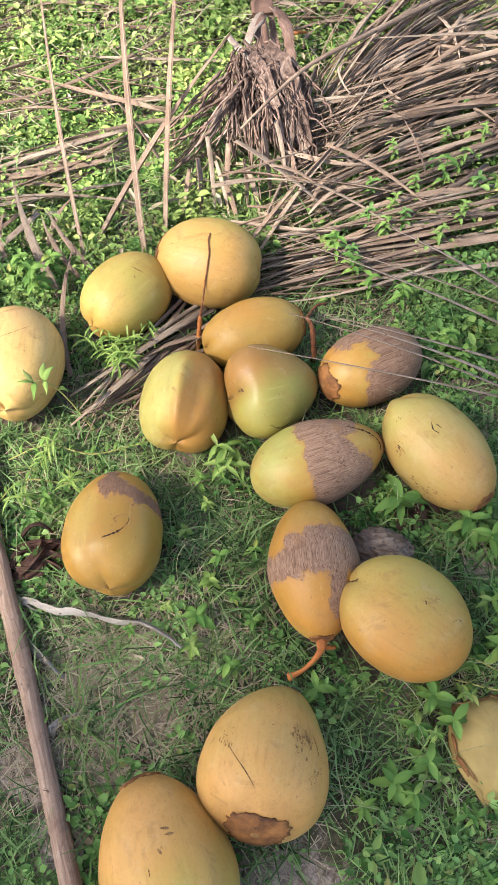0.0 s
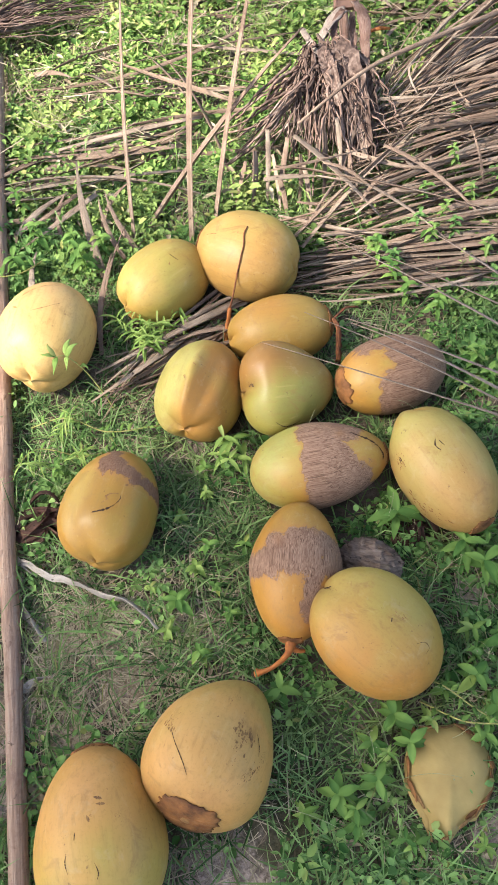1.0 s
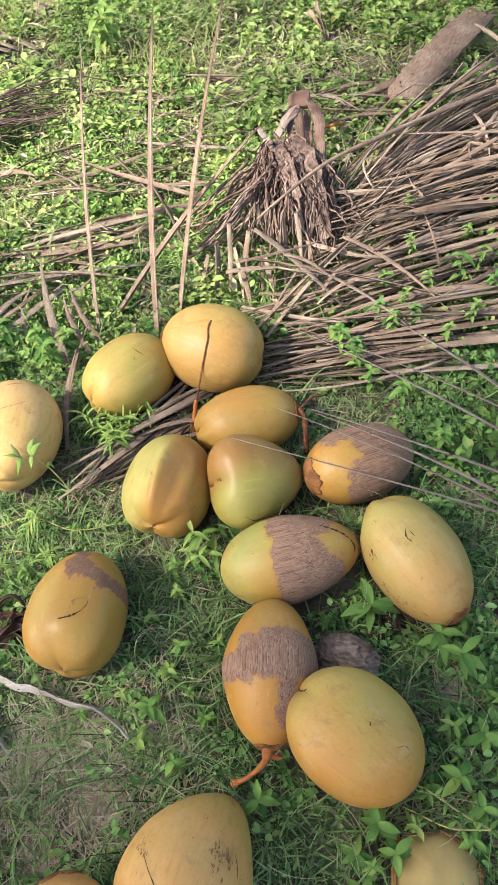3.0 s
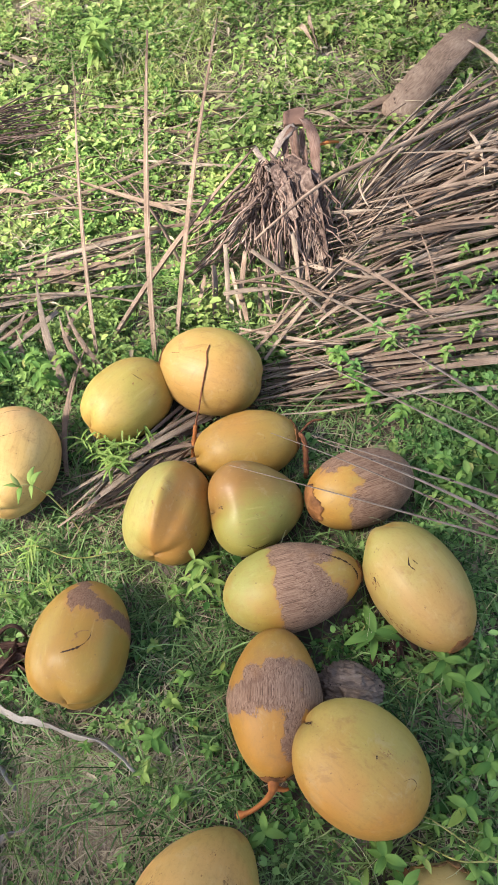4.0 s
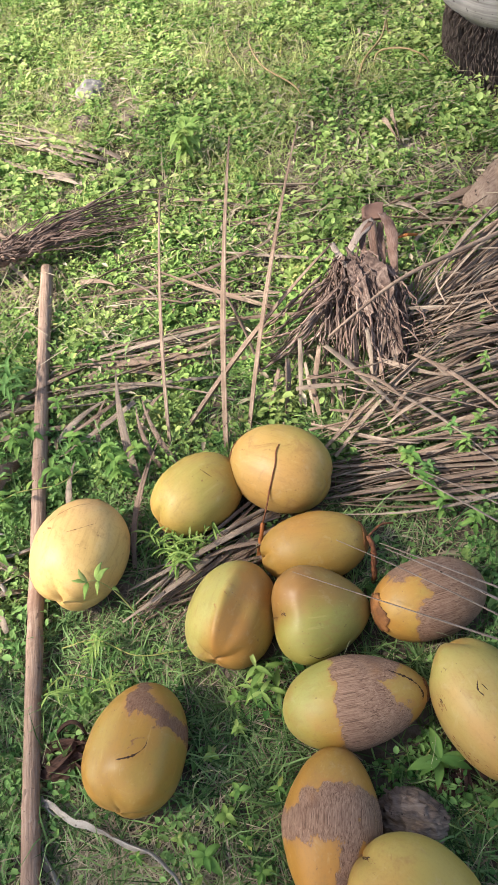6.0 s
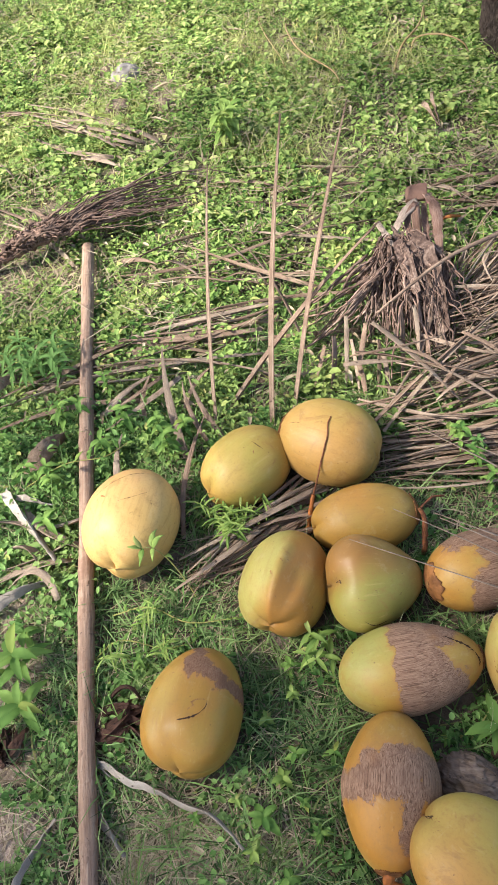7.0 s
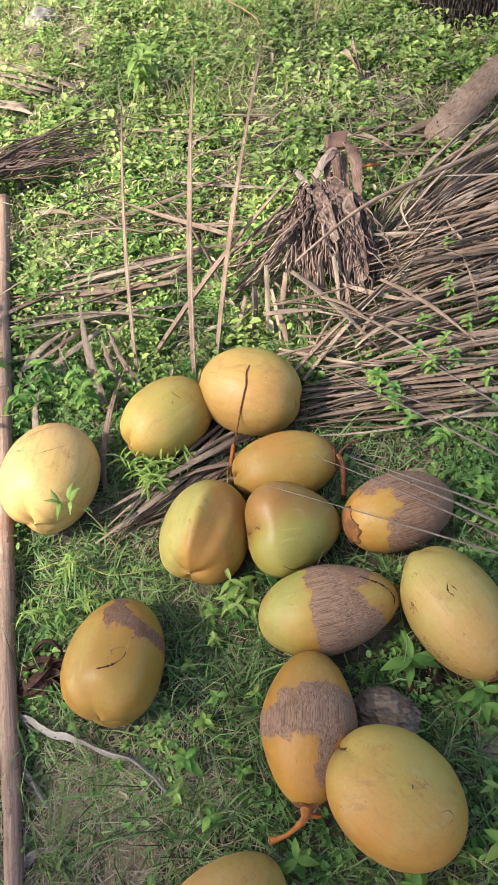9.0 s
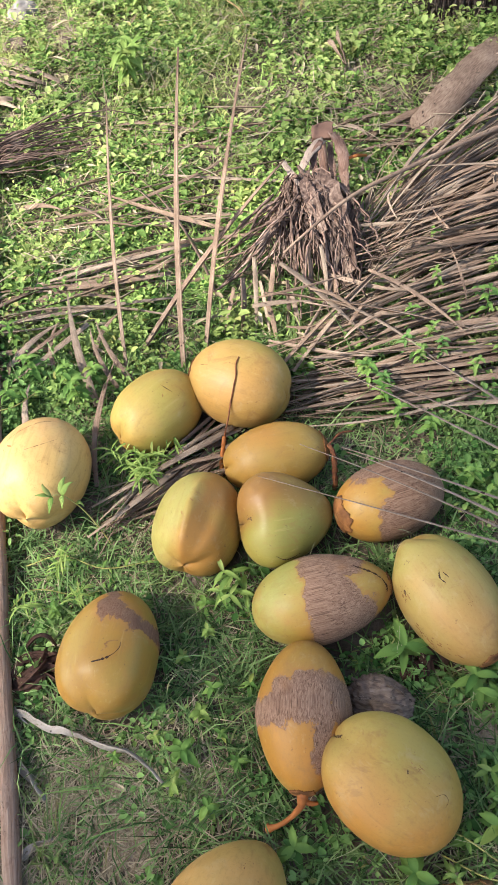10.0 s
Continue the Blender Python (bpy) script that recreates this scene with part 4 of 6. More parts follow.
litter = thing("dry_leaf_bunch", pose(0, 0, 0), "long grey palm leaf pieces scattered on sunlit weeds", "dry leaves", "bunches of dry leaves")
strips(litter, [((a, b, 0.035), (c, d, 0.04), w * 0.85, 0.004, 0.01) for a, b, c, d, w in (
    (-1.484, 2.293, -1.094, 2.184, 0.020), (-1.214, 2.177, -0.867, 1.978, 0.026), (-1.039, 1.965, -0.88, 1.89, 0.022), (-1.469, 2.255, -1.277, 2.237, 0.018), (-1.355, 1.966, -1.233, 1.854, 0.016),
    (-0.563, 1.788, -0.361, 1.753, 0.016), (-0.81, 1.855, -0.58, 1.816, 0.015), (-0.757, 1.444, -0.646, 1.425, 0.015), (-0.63, 1.447, -0.509, 1.362, 0.014), (-0.612, 1.168, -0.328, 1.21, 0.018),
    (-0.652, 0.901, -0.558, 1.027, 0.018), (-0.633, 1.099, -0.396, 1.173, 0.024), (-0.577, 1.308, -0.447, 1.403, 0.011), (0.098, 1.801, 0.239, 1.779, 0.012), (0.077, 1.722, 0.154, 1.662, 0.014), (0.138, 1.525, 0.18, 1.593, 0.012))],
       (GREY_LEAF, DRY_LEAF), 0.3)


def dead_vine(points, radius, label):
    o = Vector(points[0])
    vine = thing("dead_vine", pose(*o), label, "vine", "dead vines")
    rod(vine, "stem", smooth_line([Vector(p) - o for p in points], 24), [radius * (1 - 0.02 * k) for k in range(24)], VINE_BARK, 7, len(points), 0.2)


dead_vine([(-0.47, 2.78, 0.02), (-0.428, 2.554, 0.10), (-0.358, 2.398, 0.10), (-0.246, 2.311, 0.07), (-0.22, 2.30, 0.0)], 0.0038, "yellowish dead vine arching out of the weeds")
dead_vine([(-0.06, 2.40, 0.0), (-0.033, 2.417, 0.08), (0.019, 2.487, 0.11), (0.031, 2.629, 0.10), (0.03, 2.72, 0.0)], 0.0042, "bent brown dead vine in front of a palm trunk")
dead_vine([(-0.01, 2.49, 0.0), (0.008, 2.497, 0.06), (0.085, 2.47, 0.08), (0.16, 2.44, 0.06), (0.19, 2.43, 0.0)], 0.004, "dry yellow stem lying against a palm's foot")
dead_vine([(-0.60, 2.90, 0.0), (-0.523, 2.632, 0.06), (-0.444, 2.47, 0.05), (-0.42, 2.44, 0.0)], 0.0025, "thin dead stem among sunlit weeds")

# ---- pole ----
pole = thing("wooden_pole", pose(-0.60, 0.55, 0.03), "long brown peeled wooden pole lying on the grass", "pole")
line = smooth_line([Vector(p) - Vector((-0.60, 0.55, 0.03)) for p in ((-0.864, 1.492, 0.054), (-0.735, 1.04, 0.045), (-0.592, 0.55, 0.032), (-0.494, 0.22, 0.026), (-0.405, -0.06, 0.022), (-0.270, -0.50, 0.022))], 60)
rod(pole, "shaft", line, [(1.03 - 0.13 * k / 59) * (0.0160 + 0.0007 * math.sin(k * 0.5) + 0.0009 * abs(math.sin(k * 0.83)) ** 6 + 0.0005 * math.sin(k * 2.3)) for k in range(60)], BARK, 20, 5, 0.03)
rng = random.Random(12)
for k in (9, 17, 26, 31, 38, 45, 50):
    bm = bmesh.new()
    bmesh.ops.create_icosphere(bm, subdivisions=2, radius=1.0)
    m = Matrix.Translation(line[k] + Vector((rng.uniform(-0.006, 0.010), 0, 0.011))) @ Matrix.Diagonal((0.0055, 0.010, 0.0045, 1))
    bmesh.ops.transform(bm, matrix=m, verts=bm.verts)
    part("knot", bm, BARK, pole)


# ---- dry flower stalks ----
def stalk_heap(parent, top0, top1, low0, low1, count, seed, radius=(0.0018, 0.0044), arch=0.05, wriggle=0.0022, bow=0.0, spread=0.02):
    rng = random.Random(seed)
    for k in range(count):
        s, r = rng.random(), rng.random()
        a = Vector(top0).lerp(Vector(top1), s) + Vector((rng.gauss(0, 0.008), rng.gauss(0, 0.012), rng.gauss(0, 0.01)))
        b = Vector(low0).lerp(Vector(low1), 0.7 * s + 0.3 * r) + Vector((rng.gauss(0, spread), rng.gauss(0, 1.5 * spread), rng.uniform(0, 0.03)))
        b = a + (b - a) * rng.uniform(0.4, 1.1)
        b.z = max(0.01, b.z)
        pts = arc(a, b, arch * rng.uniform(-0.2, 1), rng.gauss(bow, 0.012), 13)
        pts = [p + Vector((rng.gauss(0, wriggle), rng.gauss(0, wriggle), rng.gauss(0, wriggle))) for p in pts]
        r0 = rng.uniform(*radius)
        rod(parent, "branchlet", pts, [r0 * (1.25 - 0.7 * j / 12) for j in range(13)], rng.choice((STRAND, DARK_STRAND)), 5, seed + k, 0.35, 0.22)


def crumpled(points, width, fold, twist, taper, phase, seed):
    """A torn, wavy strip of thick sheath."""
    v, f, u = ribbon(smooth_line(points, 18), width, fold, twist, taper, phase, 0.003)
    o = Vector((seed * 3.7, seed, 0))
    return [tuple(Vector(p) + Vector((noise.noise(Vector(p) * 60 + o), noise.noise(Vector(p) * 60 - o), noise.noise(Vector(p) * 45 + o))) * 0.005) for p in v], f, u


spadix = thing("dry_flower_stalk", pose(0.06, 1.3, 0), "dry brown palm flower stalk with a heap of knobbly branchlets", "flower stalk", "dry palm flower stalks")
spadix_at = Vector((0.06, 1.3, 0))
here = lambda p: Vector(p) - spadix_at
# the thick scaly body
v, f, u = tube(smooth_line([here((0.005, 1.36, 0.12)), here((0.03, 1.29, 0.09)), here((0.07, 1.21, 0.055)), here((0.11, 1.13, 0.02))], 40), [0.010 + 0.034 * math.sin(math.pi * (0.12 + 0.78 * k / 39)) for k in range(40)], 30, 9, 0.12, 0.05)
v = [tuple(Vector(p) + Vector((noise.noise(Vector(p) * 120), noise.noise(Vector(p) * 120 + Vector((4, 4, 4))), noise.noise(Vector(p) * 140))) * 0.008) for p in v]
mesh_object("core", v, f, DARK_STRAND, spadix, u, True)
stalk_heap(spadix, here((-0.01, 1.37, 0.15)), here((0.085, 1.31, 0.13)), here((0.02, 1.10, 0.045)), here((0.145, 1.13, 0.03)), 80, 40, radius=(0.0014, 0.0038), arch=0.035, wriggle=0.003, spread=0.03)
stalk_heap(spadix, here((0.01, 1.30, 0.14)), here((0.09, 1.27, 0.12)), here((0.03, 1.16, 0.07)), here((0.13, 1.17, 0.05)), 70, 240, radius=(0.0014, 0.0034), arch=0.03, wriggle=0.003, spread=0.026)
stalk_heap(spadix, here((-0.03, 1.36, 0.15)), here((0.02, 1.31, 0.15)), here((-0.09, 1.17, 0.04)), here((0.00, 1.10, 0.03)), 90, 140, radius=(0.0014, 0.0036), arch=0.045, wriggle=0.0045, spread=0.035)
for k, (pts, w) in enumerate((([(0.03, 1.325, 0.178), (0.06, 1.27, 0.162), (0.09, 1.20, 0.122), (0.115, 1.13, 0.07)], 0.070), ([(0.065, 1.33, 0.155), (0.095, 1.27, 0.135), (0.125, 1.19, 0.095)], 0.052), ([(0.005, 1.31, 0.182), (0.03, 1.25, 0.165), (0.055, 1.19, 0.13)], 0.034))):
    v, f, u = crumpled([here(p) for p in pts], w, 0.25, 0.4, (0.6, 0.45), 0.25, 20 + k)
    mesh_object("fibre_sheet", [tuple(Vector(p) + Vector((0, 0, 0.012 * noise.noise(Vector(p) * 130)))) for p in v], f, DARK_STRAND, spadix, u)
stalk_heap(spadix, here((0.01, 1.33, 0.175)), here((0.10, 1.30, 0.15)), here((0.05, 1.17, 0.125)), here((0.145, 1.16, 0.07)), 60, 840, radius=(0.0012, 0.0030), arch=0.012, wriggle=0.004, spread=0.03)
stalk_heap(spadix, here((-0.05, 1.30, 0.14)), here((-0.02, 1.24, 0.14)), here((-0.23, 1.22, 0.03)), here((-0.17, 1.10, 0.02)), 26, 190, radius=(0.0020, 0.0042), arch=0.045, wriggle=0.0015, bow=0.02)
for k, (pts, w, mat) in enumerate((([(0.046, 1.535, 0.125), (0.024, 1.475, 0.145), (0.002, 1.41, 0.15), (-0.014, 1.355, 0.13)], 0.024, PALE_SHEATH), ([(0.062, 1.545, 0.135), (0.088, 1.47, 0.14), (0.098, 1.39, 0.12), (0.104, 1.295, 0.06)], 0.026, RED_HUSK),
               ([(0.040, 1.50, 0.15), (0.022, 1.44, 0.14), (0.036, 1.37, 0.13), (0.056, 1.305, 0.12)], 0.016, RED_HUSK), ([(0.058, 1.53, 0.12), (0.066, 1.46, 0.10), (0.076, 1.40, 0.08)], 0.018, RED_HUSK),
               ([(-0.052, 1.40, 0.17), (-0.025, 1.35, 0.17), (0.000, 1.30, 0.17)], 0.015, PALE_SHEATH))):
    v, f, u = crumpled([here(p) for p in pts], w, 0.5, 0.7, (0.75, 0.35), -0.2, k)
    mesh_object("sheath", v, f, mat, spadix, u, True)
bm = bmesh.new()
bmesh.ops.create_cube(bm, size=1.0)
bmesh.ops.bevel(bm, geom=bm.edges[:], offset=0.10, segments=1, affect="EDGES")
bmesh.ops.subdivide_edges(bm, edges=bm.edges[:], cuts=3, use_grid_fill=True)
bmesh.ops.transform(bm, matrix=pose(-0.020, 0.268, 0.125, 30, 0, 6) @ Matrix.Diagonal((0.052, 0.040, 0.020, 1)), verts=bm.verts)
for p in bm.verts:
    p.co += Vector((noise.noise(p.co * 80), noise.noise(p.co * 80 + Vector((3, 1, 2))), noise.noise(p.co * 60 + Vector((9, 4, 1))))) * 0.005
part("stump", bm, RED_HUSK, spadix, "cut reddish-brown stump end")
rod(spadix, "splinter", [here(p) for p in ((0.10, 1.545, 0.06), (0.125, 1.555, 0.06), (0.15, 1.56, 0.055))], [0.004, 0.005, 0.003], STEM, 6, 3, 0.2)
rod(spadix, "prop", [here(p) for p in ((0.035, 1.56, 0.115), (0.045, 1.50, 0.05), (0.05, 1.46, 0.0))], [0.014, 0.012, 0.010], RED_HUSK, 7, 3, 0.2)
# flat strips that hang down in front of it
strips(spadix, [(here(a), here(b), w, 0.006, 0.004) for a, b, w in (((-0.131, 1.10, 0.09), (-0.135, 0.985, 0.0), 0.014), ((-0.107, 1.155, 0.10), (-0.101, 0.985, 0.0), 0.011), ((-0.073, 1.05, 0.06), (-0.045, 0.95, 0.0), 0.012), ((-0.021, 1.08, 0.07), (0.001, 0.975, 0.01), 0.011), ((0.015, 1.17, 0.11), (0.024, 0.998, 0.01), 0.012),
               ((0.045, 1.16, 0.125), (0.062, 1.04, 0.05), 0.010), ((-0.06, 1.14, 0.09), (-0.085, 1.00, 0.0), 0.012), ((-0.09, 1.10, 0.08), (-0.065, 0.97, 0.0), 0.009), ((-0.03, 1.10, 0.08), (-0.03, 0.99, 0.0), 0.010), ((0.045, 1.10, 0.08), (0.10, 1.00, 0.03), 0.010), ((-0.15, 1.09, 0.07), (-0.175, 1.00, 0.01), 0.010))], fold=0.8)

spadix = thing("dry_flower_stalk", pose(-0.85, 1.56, 0), "dark dry palm flower stalk lying over the end of a pole", "flower stalk", "dry palm flower stalks")
spadix_at = Vector((-0.85, 1.56, 0))
stalk_heap(spadix, here((-1.12, 1.465, 0.06)), here((-0.98, 1.51, 0.10)), here((-1.04, 1.50, 0.09)), here((-0.84, 1.58, 0.09)), 110, 600, radius=(0.0018, 0.0048), arch=0.012, wriggle=0.005, spread=0.022)
stalk_heap(spadix, here((-0.98, 1.52, 0.10)), here((-0.88, 1.56, 0.10)), here((-0.72, 1.84, 0.05)), here((-0.55, 1.78, 0.03)), 34, 400, radius=(0.0014, 0.0034), arch=0.03, wriggle=0.003, bow=0.012)
stalk_heap(spadix, here((-0.96, 1.52, 0.09)), here((-0.86, 1.55, 0.09)), here((-0.64, 1.74, 0.03)), here((-0.56, 1.70, 0.03)), 26, 500, radius=(0.0012, 0.0030), arch=0.02, wriggle=0.003)
rod(spadix, "stump", smooth_line([here((-1.24, 1.42, 0.03)), here((-1.12, 1.46, 0.05)), here((-0.98, 1.515, 0.075)), here((-0.84, 1.60, 0.075))], 40), [0.013 + 0.002 * math.sin(1.9 * k) for k in range(40)], RED_HUSK, 10, 4, 0.35, 0.15)

# ---- fibrous sheath ----
sheath = thing("leaf_sheath", pose(0.42, 1.80, 0), "curled brown fibrous palm leaf sheath on the weeds", "leaf sheath")
v, f, u = ribbon(smooth_line([(-0.125, -0.14, 0.035), (-0.11, -0.12, 0.05), (-0.03, -0.02, 0.085), (0.06, 0.10, 0.10), (0.12, 0.19, 0.08)], 26), 0.092, 0.22, -0.25, (0.55, 0.72), 0.3, 0.007)
v = [Vector(p) + Vector((noise.noise(Vector(p) * 28), noise.noise(Vector(p) * 28 + Vector((7, 2, 1))), 0.7 * noise.noise(Vector(p) * 36))) * 0.009 for p in v]
mesh_object("sheet", [tuple(p) for p in v], f, SHEATH, sheath, u, True)
rng = random.Random(64)
for k in range(26):
    p = Vector((0.11 + rng.gauss(0, 0.022), 0.17 + rng.gauss(0, 0.018), 0.075 + rng.gauss(0, 0.008)))
    d = Vector((rng.gauss(0.012, 0.02), rng.uniform(0.02, 0.06), rng.uniform(-0.03, 0.01)))
    blade(sheath, p, p + d, rng.uniform(0.002, 0.005), SHEATH, 0.005, rng.gauss(0, 0.006), 0.8, 0.5, (0.7, 0.2), rng.gauss(0, 0.6), "fibre")
rod(sheath, "rib", arc((0.02, 0.22, 0.05), (0.16, -0.10, 0.12), 0.02, 0.01, 8), 0.006, RIB, 6)

# ---- stones ----
for x, y, r, label in ((-1.03, 2.50, 0.048, "pale rounded stone in sunlit weeds"), (-1.12, 2.56, 0.030, "small brownish stone in the weeds"), (-1.0, 2.28, 0.05, "half-buried brown stone in the weeds"), (-0.84, 2.30, 0.03, "small brown stone in weeds")):
    bm = bmesh.new()
    bmesh.ops.create_icosphere(bm, subdivisions=4, radius=1.0)
    for p in bm.verts:
        d = p.co.normalized()
        p.co = Vector((d.x * r * 1.15, d.y * r, d.z * r * 0.8)) * (1 + 0.22 * noise.noise(d * 1.6 + Vector((x * 5, y, 0))) + 0.12 * noise.noise(d * 4) + 0.05 * noise.noise(d * 11))
    me = bpy.data.meshes.new("stone")
    bm.to_mesh(me)
    bm.free()
    me.polygons.foreach_set("use_smooth", np.ones(len(me.polygons), bool))
    me.materials.append(STONE if r > 0.035 and y > 2.4 else CLOD)
    ob = new("stone", me)
    ob.matrix_world = pose(x, y, r * (0.45 if y > 2.4 else 0.15), 0, 0, x * 300)
    tagged(ob, label, "stone", "stones in the weeds")

# ---- rotten nut and broken shell ----
old = thing("rotten_coconut", pose(0.163, 0.193, 0.022, 0, 0, -8), "small grey rotten coconut husk behind a fresh one", "coconut husk")
v, f = NutForm(0.11, 0.082, 0.06, 30, 0.1).mesh(60, 72)
v = [tuple(Vector(p) * (1 + 0.20 * abs(noise.noise(Vector(p) * 38)) - 0.14 * abs(noise.noise(Vector(p) * 75)) + 0.08 * noise.noise(Vector(p) * 150) + 0.05 * noise.noise(Vector(p) * 330))) for p in v]
mesh_object("husk", v, f, GREY_HUSK, old, [(p[0] * 8, p[1] * 12 + p[2] * 9) for p in v], True)
for k in range(4):
    a = 0.35 + k * 0.7
    pts = [(-0.050 * math.cos(q) , 0.041 * math.cos(a) * math.sin(q) , 0.041 * math.sin(a) * math.sin(q) + 0.002) for q in (0.5 + 0.28 * j for j in range(8))]
    v, f, u = ribbon(smooth_line(pts, 12), 0.006, 0.3, 0.6, (0.5, 0.3), math.pi / 2 - a, 0.0015)
    mesh_object("fibre_strip", v, f, GREY_HUSK, old, u, True)


def shell_piece():
    """A broken piece of husk: a curved shield with a ragged rim, thick at its edge."""
    piece = thing("husk_piece", pose(0.294, -0.108, 0.004, 0, 0, -6), "broken yellow-brown piece of coconut husk with a ragged edge", "coconut husk")
    n, rings = 40, 9
    outer, faces = [], []
    rng = random.Random(4)
    rim = []
    for j in range(n):
        a = 2 * math.pi * j / n
        # rounded head away, a point towards the viewer
        low = max(0.0, -math.sin(a))
        x, y = 0.064 * math.cos(a) * (1 - 0.62 * low**2.2), math.sin(a) * (0.060 if math.sin(a) > 0 else 0.104)
        rim.append((math.atan2(y, x), math.hypot(x, y) * (1 + 0.09 * noise.noise((math.cos(a) * 2.2, math.sin(a) * 2.2, 7)) + 0.07 * noise.noise((math.cos(a) * 6, math.sin(a) * 6, 3)) + rng.uniform(-0.03, 0.03))))
    for layer, drop in ((0, 0.0), (1, 0.010)):
        for k in range(rings):
            t = k / (rings - 1)
            for a, r in rim:
                x, y = math.cos(a) * r * t, math.sin(a) * r * t
                z = 0.050 * math.sqrt(max(0.0, 1 - (0.96 * t) ** 2)) * (1 + 0.06 * noise.noise((x * 30, y * 30, 2))) - drop * (1 - 0.7 * t)
                outer.append((x, y, max(0.002, z)))
    for layer in (0, 1):
        o = layer * n * rings
        for k in range(rings - 1):
            for j in range(n):
                j2 = (j + 1) % n
                q = (o + k * n + j, o + (k + 1) * n + j, o + (k + 1) * n + j2, o + k * n + j2)
                faces.append(q if not layer else q[::-1])
    e, e2 = n * (rings - 1), n * rings + n * (rings - 1)
    edge = [(e + j, e2 + j, e2 + (j + 1) % n, e + (j + 1) % n) for j in range(n)]
    mesh_object("skin", outer, faces, PULP, piece, smooth=True)
    used = [outer[i] for i in range(e, e + n)] + [outer[i] for i in range(e2, e2 + n)]
    v = [(p[0] * 1.012, p[1] * 1.012, p[2]) for p in used]
    mesh_object("broken_rim", v, [(j, n + j, n + (j + 1) % n, (j + 1) % n) for j in range(n)], CALYX, piece)
    for j in range(22):
        i = int(rng.random() * n)
        p, q = Vector(outer[e + i]), Vector(outer[e + (i + 2) % n])
        p, q = p * rng.uniform(0.93, 1.0), q * rng.uniform(0.93, 1.0)
        p.z, q.z = p.z + 0.012, q.z + 0.012
        blade(piece, p, q, rng.uniform(0.003, 0.010), rng.choice((CALYX, SCAR)), 0.003, 0.002, 0.4, 0.5, (0.4, 0.3), rng.gauss(0.6, 0.3), "torn_fibre")
    for a0, a1, w in (((-0.066, 0.040, 0.024), (-0.056, 0.004, 0.016), 0.022), ((-0.060, -0.03, 0.016), (-0.012, -0.105, 0.006), 0.015)):
        blade(piece, a0, a1, w, CALYX if w > 0.02 else PULP, 0.006, 0.004, 0.3, 0.4, (0.5, 0.2), 0.2, "torn_fibre")


shell_piece()

# ---- stems and twigs on the nuts ----
back_to = nut_with_stem.matrix_world.inverted()
stem = rod(nut_with_stem, "stem", [back_to @ p for p in smooth_line([(0.048, 0.046, 0.072), (0.044, 0.026, 0.055), (0.022, 0.008, 0.034), (0.004, 0.000, 0.026), (-0.008, -0.003, 0.022)], 14)], [0.010, 0.009, 0.0072, 0.0056, 0.0047, 0.0042, 0.0039, 0.0038, 0.0038, 0.0040, 0.0046, 0.0058, 0.0072, 0.0064], STEM, 9, 6, 0.12)
tagged(stem, "orange broken stem")
rod(stem, "spur", [back_to @ p for p in smooth_line([(0.047, 0.034, 0.060), (0.060, 0.032, 0.052), (0.070, 0.034, 0.048)], 6)], [0.006, 0.005, 0.0042, 0.0036, 0.003, 0.0026], STEM, 7, 7, 0.12)
twig = thing("fruit_twig", pose(-0.13, 0.60, 0.05), "thin dark twig with an orange foot leaning on a coconut", "twig", "twigs on the coconuts")
o = Vector((-0.13, 0.60, 0.05))
rod(twig, "twig", smooth_line([Vector(p) - o for p in ((-0.132, 0.681, 0.075), (-0.1225, 0.704, 0.103), (-0.1175, 0.7195, 0.1225), (-0.1115, 0.733, 0.1420), (-0.1074, 0.7472, 0.1545), (-0.1038, 0.763, 0.1637), (-0.1050, 0.7849, 0.1705), (-0.1003, 0.8018, 0.1725))], 24), [0.0020 - 0.00003 * k for k in range(24)], TWIG, 6, 8, 0.12, 0.06)
rod(twig, "foot", smooth_line([Vector(p) - o for p in ((-0.145, 0.636, 0.010), (-0.139, 0.655, 0.04), (-0.132, 0.680, 0.076))], 9), [0.006, 0.0055, 0.005, 0.005, 0.0046, 0.0046, 0.0044, 0.0042, 0.004], STEM, 7, 8, 0.12, 0.06)
twig = thing("fruit_twig", pose(0.085, 0.64, 0.05), "reddish dry twig hanging from a coconut calyx", "twig", "twigs on the coconuts")
o = Vector((0.085, 0.64, 0.05))
rod(twig, "twig", smooth_line([Vector(p) - o for p in ((0.072, 0.655, 0.085), (0.083, 0.640, 0.075), (0.084, 0.615, 0.045), (0.086, 0.606, 0.028), (0.082, 0.600, 0.008))], 16), [0.0038, 0.0042, 0.0046, 0.0050, 0.0048, 0.0052, 0.0050, 0.0054, 0.0050, 0.0052, 0.0054, 0.0050, 0.0056, 0.0052, 0.0048, 0.0034], TWIG, 8, 9, 0.22, 0.10)
rod(twig, "side_twig", smooth_line([Vector(p) - o for p in ((0.074, 0.655, 0.084), (0.095, 0.680, 0.085), (0.118, 0.695, 0.07))], 9), 0.0024, TWIG, 6, 9, 0.15, 0.08)


